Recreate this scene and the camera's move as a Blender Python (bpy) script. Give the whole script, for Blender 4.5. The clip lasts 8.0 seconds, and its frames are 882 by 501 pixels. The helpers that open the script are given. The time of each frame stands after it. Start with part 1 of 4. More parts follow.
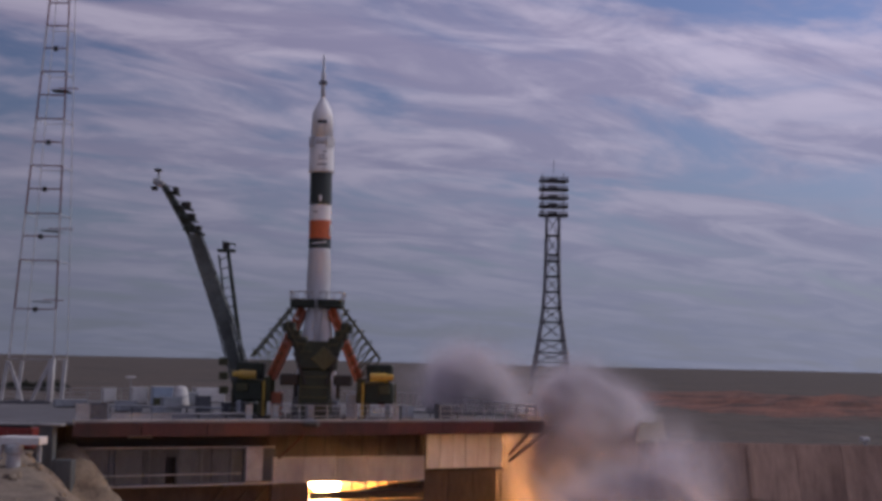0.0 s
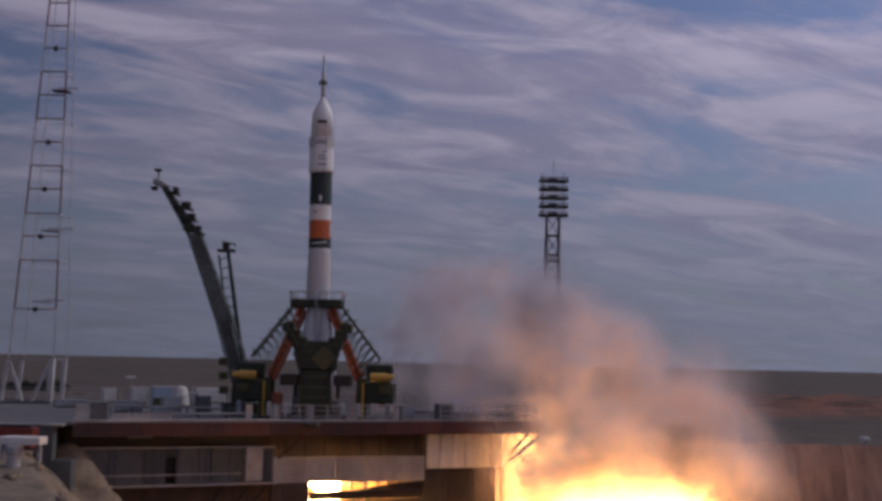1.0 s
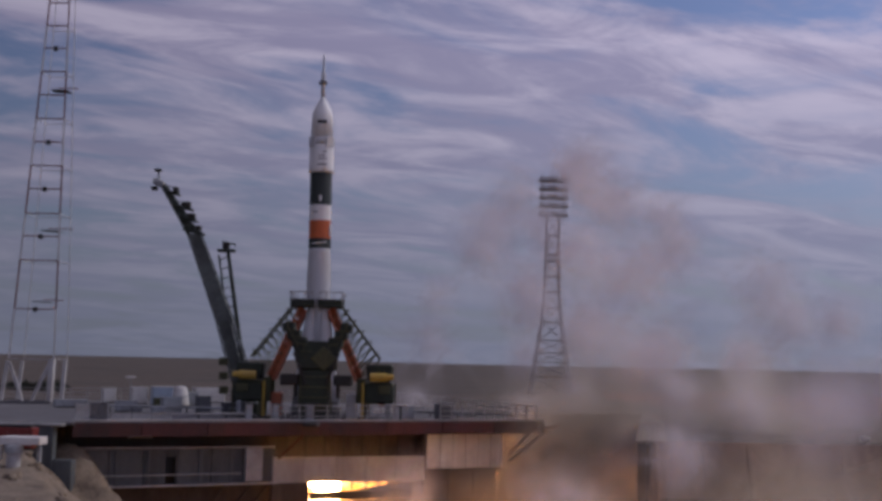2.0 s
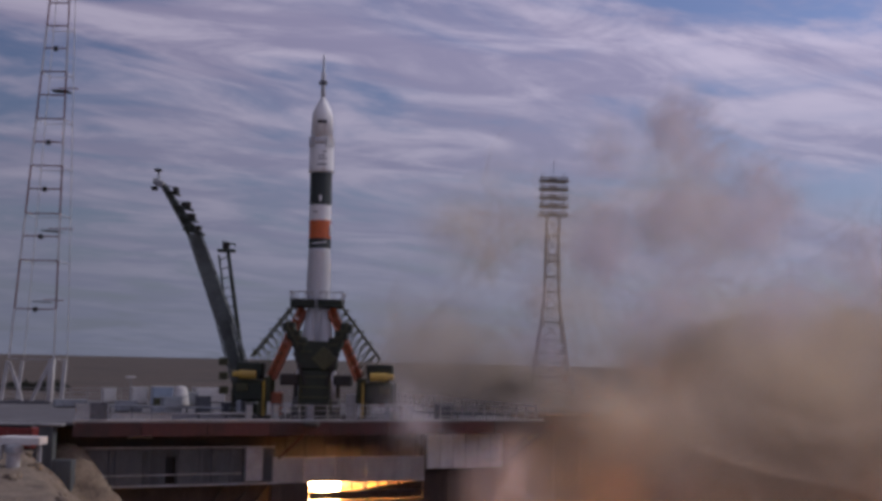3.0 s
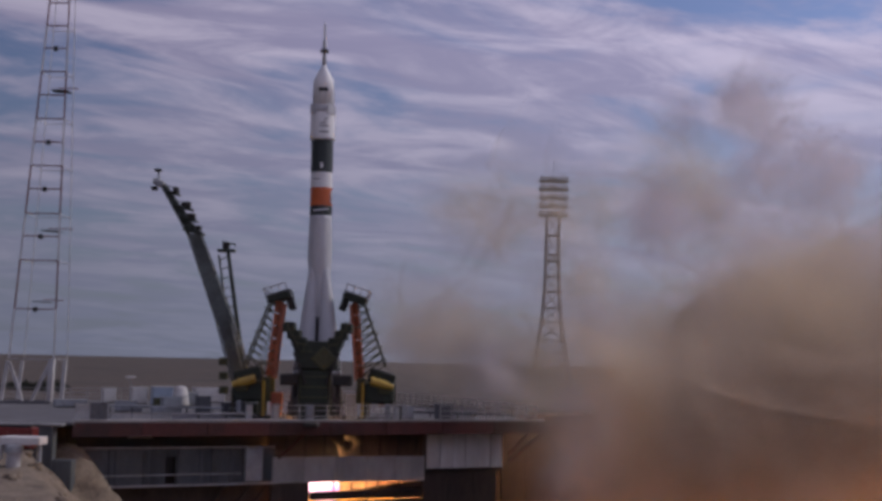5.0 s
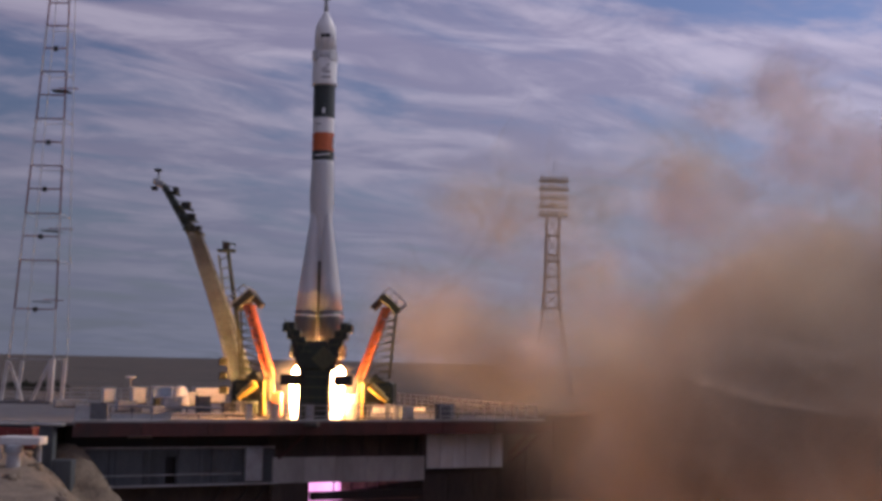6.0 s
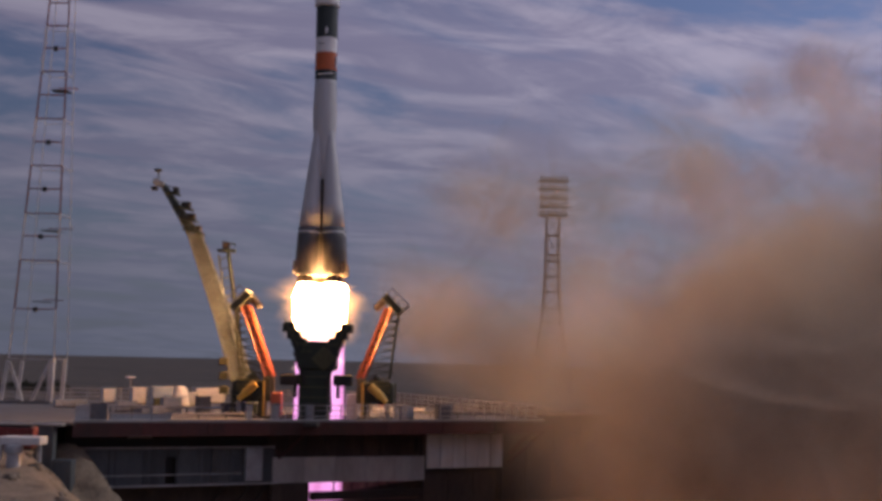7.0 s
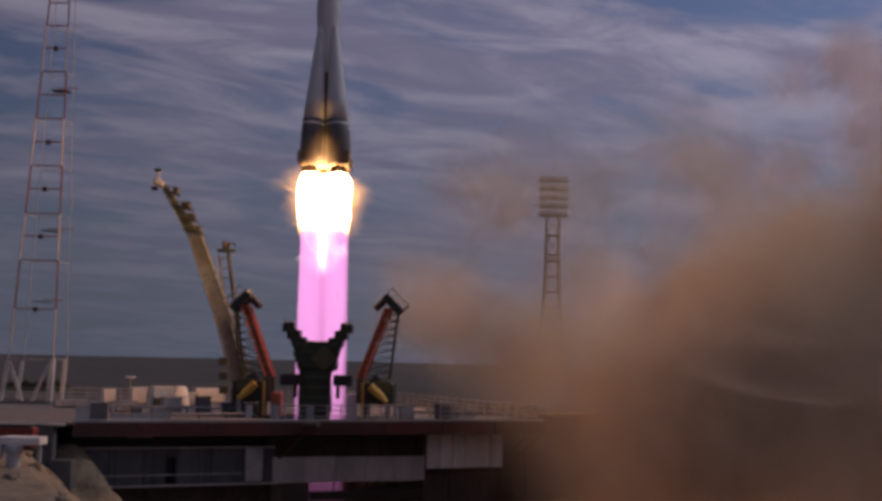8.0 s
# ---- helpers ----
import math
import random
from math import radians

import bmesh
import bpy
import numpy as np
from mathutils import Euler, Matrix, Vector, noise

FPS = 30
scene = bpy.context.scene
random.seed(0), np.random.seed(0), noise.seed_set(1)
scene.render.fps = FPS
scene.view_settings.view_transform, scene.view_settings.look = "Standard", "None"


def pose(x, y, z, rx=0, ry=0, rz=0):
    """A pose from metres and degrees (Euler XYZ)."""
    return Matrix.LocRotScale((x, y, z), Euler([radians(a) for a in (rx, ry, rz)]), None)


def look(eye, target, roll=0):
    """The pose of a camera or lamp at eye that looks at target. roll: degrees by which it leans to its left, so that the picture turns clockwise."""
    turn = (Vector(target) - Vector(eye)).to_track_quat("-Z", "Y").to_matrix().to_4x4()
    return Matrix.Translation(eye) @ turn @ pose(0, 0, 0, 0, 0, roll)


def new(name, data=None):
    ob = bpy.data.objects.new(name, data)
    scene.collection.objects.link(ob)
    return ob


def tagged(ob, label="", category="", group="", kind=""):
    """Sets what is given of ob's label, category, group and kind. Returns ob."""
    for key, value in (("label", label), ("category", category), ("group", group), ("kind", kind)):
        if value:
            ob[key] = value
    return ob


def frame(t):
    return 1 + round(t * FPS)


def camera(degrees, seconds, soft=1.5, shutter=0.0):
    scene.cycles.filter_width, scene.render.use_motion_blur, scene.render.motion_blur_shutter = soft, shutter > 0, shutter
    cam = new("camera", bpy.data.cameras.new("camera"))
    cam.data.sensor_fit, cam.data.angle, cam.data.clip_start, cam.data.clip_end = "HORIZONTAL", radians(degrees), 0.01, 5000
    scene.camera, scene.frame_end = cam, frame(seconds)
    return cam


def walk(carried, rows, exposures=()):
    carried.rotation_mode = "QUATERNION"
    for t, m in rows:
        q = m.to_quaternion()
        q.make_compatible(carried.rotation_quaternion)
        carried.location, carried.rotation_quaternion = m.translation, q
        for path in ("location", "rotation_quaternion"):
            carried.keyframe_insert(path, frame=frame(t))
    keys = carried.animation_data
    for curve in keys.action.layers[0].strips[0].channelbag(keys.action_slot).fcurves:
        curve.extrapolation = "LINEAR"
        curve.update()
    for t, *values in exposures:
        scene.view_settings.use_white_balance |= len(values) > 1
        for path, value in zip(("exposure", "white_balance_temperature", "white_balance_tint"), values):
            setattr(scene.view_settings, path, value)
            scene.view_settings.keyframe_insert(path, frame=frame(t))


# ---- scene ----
# The camera stands still on the far rim of the pit; deck level is z = 0.
SECONDS = 8.0
cam = camera(40.0, SECONDS, soft=3.6)
EYE = (0.0, 0.0, 7.1)
AIM = look(EYE, (0.0, 100.0, 7.1 + 9.216), 1.25)
walk(cam, [(0.0, AIM), (SECONDS, AIM)],
     exposures=[(0.0, 0.0), (0.5, 0.0), (0.85, -0.08), (1.0, -0.36), (1.15, -0.56), (1.4, -0.36), (1.7, -0.14), (2.8, 0.05), (4.6, 0.11), (6.0, 0.03), (6.5, -0.06), (7.0, -0.38), (7.5, -0.62), (8.0, -0.78)])
scene.cycles.transparent_max_bounces = 80

# ---- world and sun ----
SUN_EL, SUN_AZ = 38.0, 70.0


def build_world():
    world = bpy.data.worlds.new("overcast_sky")
    scene.world = world
    world.use_nodes = True
    nt = world.node_tree
    n, l = nt.nodes, nt.links
    n.clear()
    out, bg = n.new("ShaderNodeOutputWorld"), n.new("ShaderNodeBackground")
    sky = n.new("ShaderNodeTexSky")
    sky.sky_type, sky.sun_disc = "NISHITA", False
    sky.sun_elevation, sky.sun_rotation = radians(SUN_EL), radians(SUN_AZ)
    tc, sep = n.new("ShaderNodeTexCoord"), n.new("ShaderNodeSeparateXYZ")
    l.new(tc.outputs["Generated"], sep.inputs[0])

    def op(kind, a, b):
        m = n.new("ShaderNodeMath")
        m.operation = kind
        for i, v in enumerate((a, b)):
            if isinstance(v, (int, float)):
                m.inputs[i].default_value = v
            else:
                l.new(v, m.inputs[i])
        return m.outputs[0]
    # the cloud sheet is a level layer, seen in perspective
    up = op("ADD", op("MAXIMUM", sep.outputs["Z"], 0.0), 0.16)
    xy = n.new("ShaderNodeCombineXYZ")
    l.new(op("DIVIDE", sep.outputs["X"], up), xy.inputs[0])
    l.new(op("DIVIDE", sep.outputs["Y"], up), xy.inputs[1])

    def cloud(scale, detail, rough, dist, lo, hi, stretch, turn, at):
        rot, mp = n.new("ShaderNodeMapping"), n.new("ShaderNodeMapping")
        rot.inputs["Rotation"].default_value = (0, 0, radians(turn))
        l.new(xy.outputs[0], rot.inputs[0])
        mp.inputs["Scale"].default_value = (stretch[0], stretch[1], 1)
        mp.inputs["Location"].default_value = (at[0], at[1], 0)
        l.new(rot.outputs[0], mp.inputs[0])
        t = n.new("ShaderNodeTexNoise")
        t.inputs["Scale"].default_value, t.inputs["Detail"].default_value = scale, detail
        t.inputs["Roughness"].default_value, t.inputs["Distortion"].default_value = rough, dist
        l.new(mp.outputs[0], t.inputs["Vector"])
        r = n.new("ShaderNodeMapRange")
        r.interpolation_type = "SMOOTHSTEP"
        r.inputs["From Min"].default_value, r.inputs["From Max"].default_value = lo, hi
        l.new(t.outputs["Fac"], r.inputs["Value"])
        return r.outputs[0]
    big = cloud(1.25, 6, 0.58, 0.8, 0.34, 0.57, (1.0, 1.9), -30, (3.1, 0.4))
    fine = cloud(2.2, 7, 0.62, 0.9, 0.36, 0.66, (1.0, 2.2), -24, (7.7, 2.2))

    def mix(fac, a, b):
        m = n.new("ShaderNodeMix")
        m.data_type = "RGBA"
        l.new(fac, m.inputs["Factor"])
        for i, v in ((6, a), (7, b)):
            if isinstance(v, tuple):
                m.inputs[i].default_value = (*v, 1)
            else:
                l.new(v, m.inputs[i])
        return m.outputs[2]
    gain = n.new("ShaderNodeVectorMath")
    gain.operation = "MULTIPLY"
    gain.inputs[1].default_value = (0.058, 0.056, 0.074)
    l.new(sky.outputs[0], gain.inputs[0])
    veil = mix(big, gain.outputs[0], (0.285, 0.27, 0.42))
    veil2 = mix(op("MULTIPLY", op("MULTIPLY", fine, big), 0.8), veil, (0.53, 0.485, 0.64))
    # towards the horizon the layer thickens into an even grey-blue
    low = n.new("ShaderNodeMapRange")
    low.inputs["From Min"].default_value, low.inputs["From Max"].default_value = 0.03, 0.26
    low.inputs["To Min"].default_value, low.inputs["To Max"].default_value = 0.85, 0.0
    l.new(sep.outputs["Z"], low.inputs["Value"])
    col = mix(low.outputs[0], veil2, (0.165, 0.185, 0.26))
    # the cloud is brighter towards the sun's side
    side = n.new("ShaderNodeVectorMath")
    side.operation = "SCALE"
    l.new(col, side.inputs[0])
    l.new(op("ADD", op("MULTIPLY", sep.outputs["X"], 0.62), 0.97), side.inputs["Scale"])
    l.new(side.outputs[0], bg.inputs["Color"])
    bg.inputs["Strength"].default_value = 0.94
    l.new(bg.outputs[0], out.inputs[0])


build_world()
sun_data = bpy.data.lights.new("sun", "SUN")
sun_data.energy, sun_data.angle, sun_data.color = 1.2, radians(12), (1.0, 0.93, 0.86)
sun = new("sun", sun_data)
sun.rotation_euler = (radians(90 - SUN_EL), 0, radians(180 - SUN_AZ))


# ---- materials ----
def material(name, color, rough=0.7, metal=0.0, scale=1.0, vary=0.25, bump=0.15, dark=None, stain=0.3, streak=1.0, each=0.0):
    """A surface with fine grain and larger stains; streak > 1 draws the stains out downwards, each: how far alike pieces differ in tone."""
    m = bpy.data.materials.new(name)
    m.use_nodes = True
    nt = m.node_tree
    n, l = nt.nodes, nt.links
    p = n["Principled BSDF"]
    p.inputs["Roughness"].default_value, p.inputs["Metallic"].default_value = rough, metal
    tc, mp = n.new("ShaderNodeTexCoord"), n.new("ShaderNodeMapping")
    l.new(tc.outputs["Object"], mp.inputs[0])
    mp.inputs["Scale"].default_value = (1, 1, 1 / streak)
    info, off = n.new("ShaderNodeObjectInfo"), n.new("ShaderNodeVectorMath")
    off.operation = "MULTIPLY_ADD"
    off.inputs[1].default_value = (31, 57, 83) if each else (0, 0, 0)
    l.new(info.outputs["Random"], off.inputs[0])
    l.new(mp.outputs[0], off.inputs[2])
    big, fine = n.new("ShaderNodeTexNoise"), n.new("ShaderNodeTexNoise")
    for t, s, d in ((big, 0.35 * scale, 6), (fine, 3.5 * scale, 5)):
        t.inputs["Scale"].default_value, t.inputs["Detail"].default_value = s, d
        t.inputs["Roughness"].default_value = 0.62
        l.new(off.outputs[0], t.inputs["Vector"])
    dk = dark or tuple(c * 0.45 for c in color)
    r = n.new("ShaderNodeMapRange")
    r.inputs["From Min"].default_value, r.inputs["From Max"].default_value = 0.42, 0.72
    r.inputs["To Max"].default_value = stain * 2
    l.new(big.outputs["Fac"], r.inputs["Value"])
    m1 = n.new("ShaderNodeMix")
    m1.data_type, m1.clamp_factor = "RGBA", True
    m1.inputs[6].default_value, m1.inputs[7].default_value = (*color, 1), (*dk, 1)
    l.new(r.outputs[0], m1.inputs["Factor"])
    hsv = n.new("ShaderNodeHueSaturation")
    r2 = n.new("ShaderNodeMapRange")
    r2.inputs["From Min"].default_value, r2.inputs["From Max"].default_value = 0.25, 0.75
    r2.inputs["To Min"].default_value, r2.inputs["To Max"].default_value = 1 - vary, 1 + vary
    l.new(fine.outputs["Fac"], r2.inputs["Value"])
    tone, mul = n.new("ShaderNodeMapRange"), n.new("ShaderNodeMath")
    tone.inputs["To Min"].default_value, tone.inputs["To Max"].default_value = 1 - each, 1 + each
    l.new(info.outputs["Random"], tone.inputs["Value"])
    mul.operation = "MULTIPLY"
    l.new(r2.outputs[0], mul.inputs[0])
    l.new(tone.outputs[0], mul.inputs[1])
    l.new(mul.outputs[0], hsv.inputs["Value"])
    l.new(m1.outputs[2], hsv.inputs["Color"])
    l.new(hsv.outputs[0], p.inputs["Base Color"])
    if bump:
        b = n.new("ShaderNodeBump")
        b.inputs["Strength"].default_value, b.inputs["Distance"].default_value = bump, 0.1 / scale
        l.new(fine.outputs["Fac"], b.inputs["Height"])
        l.new(b.outputs[0], p.inputs["Normal"])
    return m


def glow(name, color, strength, alpha=1.0, scale=0.5, ragged=0.0, power=1.0, fall=None):
    """Burning gas: emission, let through in part, torn by noise; fall: (z at which it fades out, z at which it is full), power: how steeply."""
    m = bpy.data.materials.new(name)
    m.use_nodes = True
    nt = m.node_tree
    n, l = nt.nodes, nt.links
    n.clear()
    out, e, t, mx = n.new("ShaderNodeOutputMaterial"), n.new("ShaderNodeEmission"), n.new("ShaderNodeBsdfTransparent"), n.new("ShaderNodeMixShader")
    e.inputs[0].default_value, e.inputs[1].default_value = (*color, 1), strength
    tc, nz, r = n.new("ShaderNodeTexCoord"), n.new("ShaderNodeTexNoise"), n.new("ShaderNodeMapRange")
    mp = n.new("ShaderNodeMapping")
    mp.inputs["Scale"].default_value = (1, 1, 0.35)
    l.new(tc.outputs["Object"], mp.inputs[0])
    l.new(mp.outputs[0], nz.inputs["Vector"])
    nz.inputs["Scale"].default_value, nz.inputs["Detail"].default_value = scale, 4
    r.inputs["From Min"].default_value, r.inputs["From Max"].default_value = 0.3, 0.7
    r.inputs["To Min"].default_value, r.inputs["To Max"].default_value = alpha * (1 - ragged), alpha
    l.new(nz.outputs["Fac"], r.inputs["Value"])
    fac = r.outputs[0]
    if fall:
        sep, f, mul = n.new("ShaderNodeSeparateXYZ"), n.new("ShaderNodeMapRange"), n.new("ShaderNodeMath")
        f.interpolation_type = "SMOOTHSTEP"
        l.new(tc.outputs["Object"], sep.inputs[0])
        f.inputs["From Min"].default_value, f.inputs["From Max"].default_value = fall
        l.new(sep.outputs[2], f.inputs["Value"])
        mul.operation = "MULTIPLY"
        pw = n.new("ShaderNodeMath")
        pw.operation = "POWER"
        pw.inputs[1].default_value = power
        l.new(f.outputs[0], pw.inputs[0])
        l.new(fac, mul.inputs[0])
        l.new(pw.outputs[0], mul.inputs[1])
        fac = mul.outputs[0]
    l.new(fac, mx.inputs[0])
    l.new(t.outputs[0], mx.inputs[1])
    l.new(e.outputs[0], mx.inputs[2])
    l.new(mx.outputs[0], out.inputs[0])
    return m


def wisp(name, color, alpha, scale, ragged=0.8, emit=0.0):
    """Smoke or fire in thin wisps whose density falls to nothing at their rims; smoke scatters light both ways."""
    m = bpy.data.materials.new(name)
    m.use_nodes = True
    nt = m.node_tree
    n, l = nt.nodes, nt.links
    n.clear()
    out, t, mx = n.new("ShaderNodeOutputMaterial"), n.new("ShaderNodeBsdfTransparent"), n.new("ShaderNodeMixShader")
    if emit:
        both = n.new("ShaderNodeEmission")
        both.inputs[0].default_value, both.inputs[1].default_value = (*color, 1), emit
    else:
        both = n.new("ShaderNodeMixShader")
        d, tr = n.new("ShaderNodeBsdfDiffuse"), n.new("ShaderNodeBsdfTranslucent")
        d.inputs[0].default_value = tr.inputs[0].default_value = (*color, 1)
        both.inputs[0].default_value = 0.5
        l.new(d.outputs[0], both.inputs[1])
        l.new(tr.outputs[0], both.inputs[2])
    tc, nz, r = n.new("ShaderNodeTexCoord"), n.new("ShaderNodeTexNoise"), n.new("ShaderNodeMapRange")
    info, add = n.new("ShaderNodeObjectInfo"), n.new("ShaderNodeVectorMath")
    add.operation = "MULTIPLY_ADD"
    add.inputs[1].default_value = (31, 57, 83)
    l.new(info.outputs["Random"], add.inputs[0])
    l.new(tc.outputs["Object"], add.inputs[2])
    l.new(add.outputs[0], nz.inputs["Vector"])
    nz.inputs["Scale"].default_value, nz.inputs["Detail"].default_value, nz.inputs["Roughness"].default_value = scale, 4, 0.6
    r.inputs["From Min"].default_value, r.inputs["From Max"].default_value = 0.3, 0.7
    r.inputs["To Min"].default_value, r.inputs["To Max"].default_value = alpha * (1 - ragged), alpha
    l.new(nz.outputs["Fac"], r.inputs["Value"])
    at, f, mul = n.new("ShaderNodeAttribute"), n.new("ShaderNodeMapRange"), n.new("ShaderNodeMath")
    at.attribute_name = "thickness"
    f.interpolation_type = "SMOOTHSTEP"
    l.new(at.outputs["Fac"], f.inputs["Value"])
    mul.operation = "MULTIPLY"
    l.new(r.outputs[0], mul.inputs[0])
    l.new(f.outputs[0], mul.inputs[1])
    l.new(mul.outputs[0], mx.inputs[0])
    l.new(t.outputs[0], mx.inputs[1])
    l.new(both.outputs[0], mx.inputs[2])
    l.new(mx.outputs[0], out.inputs[0])
    return m


STEPPE = material("steppe", (0.078, 0.057, 0.042), 0.95, 0, 0.06, 0.4, 0.4, (0.045, 0.037, 0.027), 0.6)
RED_EARTH = material("red_earth", (0.20, 0.080, 0.050), 0.95, 0, 0.35, 0.55, 0.9, (0.07, 0.036, 0.026), 0.75)
PIT_CONCRETE = material("pit_concrete", (0.21, 0.135, 0.10), 0.9, 0, 0.5, 0.25, 0.4, (0.15, 0.095, 0.07), 0.5, 5)
PIT_PANEL = material("pit_wall_concrete", (0.38, 0.26, 0.19), 0.9, 0, 0.7, 0.2, 0.3, (0.20, 0.13, 0.095), 0.7, 4, 0.07)
BANK = material("bank_earth", (0.21, 0.165, 0.12), 0.95, 0, 1.2, 0.4, 0.8, (0.10, 0.076, 0.056), 0.5)
DECK_CONCRETE = material("deck_concrete", (0.125, 0.123, 0.13), 0.9, 0, 0.6, 0.25, 0.2, (0.09, 0.085, 0.085), 0.5)
WALL_GREY = material("wall_grey", (0.075, 0.087, 0.095), 0.8, 0, 0.8, 0.15, 0.15, (0.045, 0.05, 0.055), 0.6, 3, 0.18)
FASCIA = material("fascia_red", (0.062, 0.012, 0.011), 0.6, 0, 0.8, 0.25, 0.15, (0.022, 0.008, 0.008), 0.5, 2, 0.2)
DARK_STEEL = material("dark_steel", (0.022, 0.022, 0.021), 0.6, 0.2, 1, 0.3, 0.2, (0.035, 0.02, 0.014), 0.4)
APRON = material("apron_white", (0.34, 0.34, 0.335), 0.7, 0, 0.6, 0.12, 0.1, (0.17, 0.165, 0.16), 0.4, 3, 0.1)
PANEL = material("panel_white", (0.62, 0.65, 0.66), 0.6, 0, 1.0, 0.1, 0.1, (0.36, 0.36, 0.35), 0.4, 4, 0.08)
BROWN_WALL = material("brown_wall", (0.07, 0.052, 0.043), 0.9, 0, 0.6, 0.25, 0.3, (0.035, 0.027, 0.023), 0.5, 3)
GREEN = material("dark_green_paint", (0.016, 0.026, 0.013), 0.55, 0, 1, 0.3, 0.15, (0.008, 0.010, 0.007), 0.5)
GREEN_GREY = material("green_grey_paint", (0.12, 0.14, 0.135), 0.55, 0, 1, 0.3, 0.15, (0.045, 0.05, 0.045), 0.5)
OLIVE = material("olive_paint", (0.06, 0.062, 0.024), 0.6, 0, 1, 0.3, 0.15, (0.05, 0.045, 0.02), 0.5)
# red paint of the arms, its tone raised to stand in for flame glow
ORANGE_PAINT = material("red_orange_paint_flame_lift", (0.42, 0.12, 0.05), 0.5, 0, 1, 0.2, 0.1, (0.25, 0.065, 0.035), 0.5)
YELLOW = material("yellow_paint", (0.50, 0.34, 0.06), 0.5, 0, 1, 0.2, 0.1, (0.3, 0.19, 0.05), 0.4)
WHITE = material("rocket_white", (0.74, 0.74, 0.74), 0.45, 0, 0.8, 0.05, 0.03, (0.58, 0.58, 0.58), 0.35, 4)
ICE = material("frosted_white", (0.50, 0.51, 0.53), 0.6, 0, 0.6, 0.1, 0.08, (0.36, 0.37, 0.39), 0.5, 5)
DARK_GREEN = material("rocket_dark_green", (0.022, 0.032, 0.03), 0.5, 0, 1, 0.2, 0.05)
ORANGE = material("rocket_orange", (0.52, 0.115, 0.03), 0.5, 0, 1, 0.1, 0.03)
SKIRT = material("booster_skirt_grey", (0.10, 0.10, 0.105), 0.5, 0.2, 0.8, 0.2, 0.08, (0.05, 0.05, 0.05), 0.5, 3)
NOZZLE = material("nozzle_metal", (0.12, 0.09, 0.07), 0.35, 0.9, 1, 0.2, 0.05)
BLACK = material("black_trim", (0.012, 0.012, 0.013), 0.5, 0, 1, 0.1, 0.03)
TOWER_WHITE = material("tower_white", (0.50, 0.49, 0.48), 0.6, 0, 1, 0.15, 0.08, (0.3, 0.26, 0.24), 0.4)
TOWER_RED = material("tower_red", (0.16, 0.055, 0.045), 0.6, 0, 1, 0.2, 0.08, (0.09, 0.035, 0.03), 0.4)
# steel tone lightened to take in the grey haze before the tower
LAMP_STEEL = material("lamp_tower_steel_hazed", (0.22, 0.22, 0.24), 0.6, 0.2, 0.5, 0.2, 0.1)
GREY_BOX = material("grey_equipment", (0.30, 0.32, 0.34), 0.6, 0, 1, 0.2, 0.1, (0.17, 0.17, 0.18), 0.5)
DARK_BOX = material("dark_equipment", (0.09, 0.095, 0.11), 0.6, 0, 1, 0.3, 0.1)
WHITE_BOX = material("white_equipment", (0.60, 0.59, 0.57), 0.6, 0, 1, 0.12, 0.1, (0.4, 0.37, 0.34), 0.4)
BLUE_BOX = material("blue_grey_equipment", (0.30, 0.37, 0.46), 0.6, 0, 1, 0.15, 0.1, (0.2, 0.24, 0.29), 0.4)
RED_BOX = material("red_equipment", (0.16, 0.022, 0.02), 0.5, 0, 1, 0.2, 0.1)
RAIL = material("rail_paint", (0.34, 0.33, 0.33), 0.6, 0, 1, 0.2, 0.1, (0.2, 0.17, 0.15), 0.4)
LEAF = material("scrub_leaf", (0.028, 0.034, 0.02), 0.8, 0, 3, 0.5, 0.3)
BARK = material("scrub_bark", (0.05, 0.04, 0.03), 0.9, 0, 3, 0.3, 0.3)
FLAME_CORE = glow("flame_core", (1.0, 0.47, 0.17), 220.0, 0.95, 0.5, 0.15, 5.0, (-10.3, -3.0))
PLUME = glow("plume_pink", (1.0, 0.34, 0.80), 1.9, 0.5, 0.6, 0.3, fall=(-44, -6))
PLUME_CORE = glow("plume_core", (1.0, 0.46, 0.95), 1.7, 0.6, 0.9, 0.5, fall=(-36, -6))
FIRE = wisp("trench_fire", (1.0, 0.44, 0.12), 0.55, 1.0, 0.5, 17.0)
TONGUE = wisp("slot_fire", (1.0, 0.36, 0.06), 0.6, 1.5, 0.8, 3.0)
FRINGE = wisp("flame_fringe", (1.0, 0.46, 0.17), 0.11, 1.2, 0.5, 7.0)
AFTERGLOW = wisp("afterglow", (1.0, 0.66, 0.62), 0.3, 1.2, 0.4, 8.0)
STEAM = wisp("steam", (0.88, 0.82, 0.85), 0.15, 0.8, 0.55)
DUST = wisp("dust", (0.80, 0.675, 0.525), 0.27, 0.8, 0.45)
HAZE = wisp("thin_dust", (0.82, 0.72, 0.59), 0.10, 0.8, 0.5)


# these gases are seen, but too weak to search for as lights
for gas in (TONGUE, FRINGE, AFTERGLOW, PLUME, PLUME_CORE):
    gas.cycles.emission_sampling = "NONE"


# ---- mesh helpers ----
def part(name, bm, mat, parent=None, label="", m=None, smooth=False):
    me = bpy.data.meshes.new(name)
    bm.to_mesh(me)
    bm.free()
    me.materials.append(mat)
    if smooth:
        for p in me.polygons:
            p.use_smooth = True
    ob = new(name, me)
    if parent is not None:
        ob.parent = parent
    if m is not None:
        ob.matrix_local = m
    return tagged(ob, label)


def same(name, ob, parent, m=None):
    """A further part on the mesh of another."""
    o = new(name, ob.data)
    o.parent = parent
    if m is not None:
        o.matrix_local = m
    return o


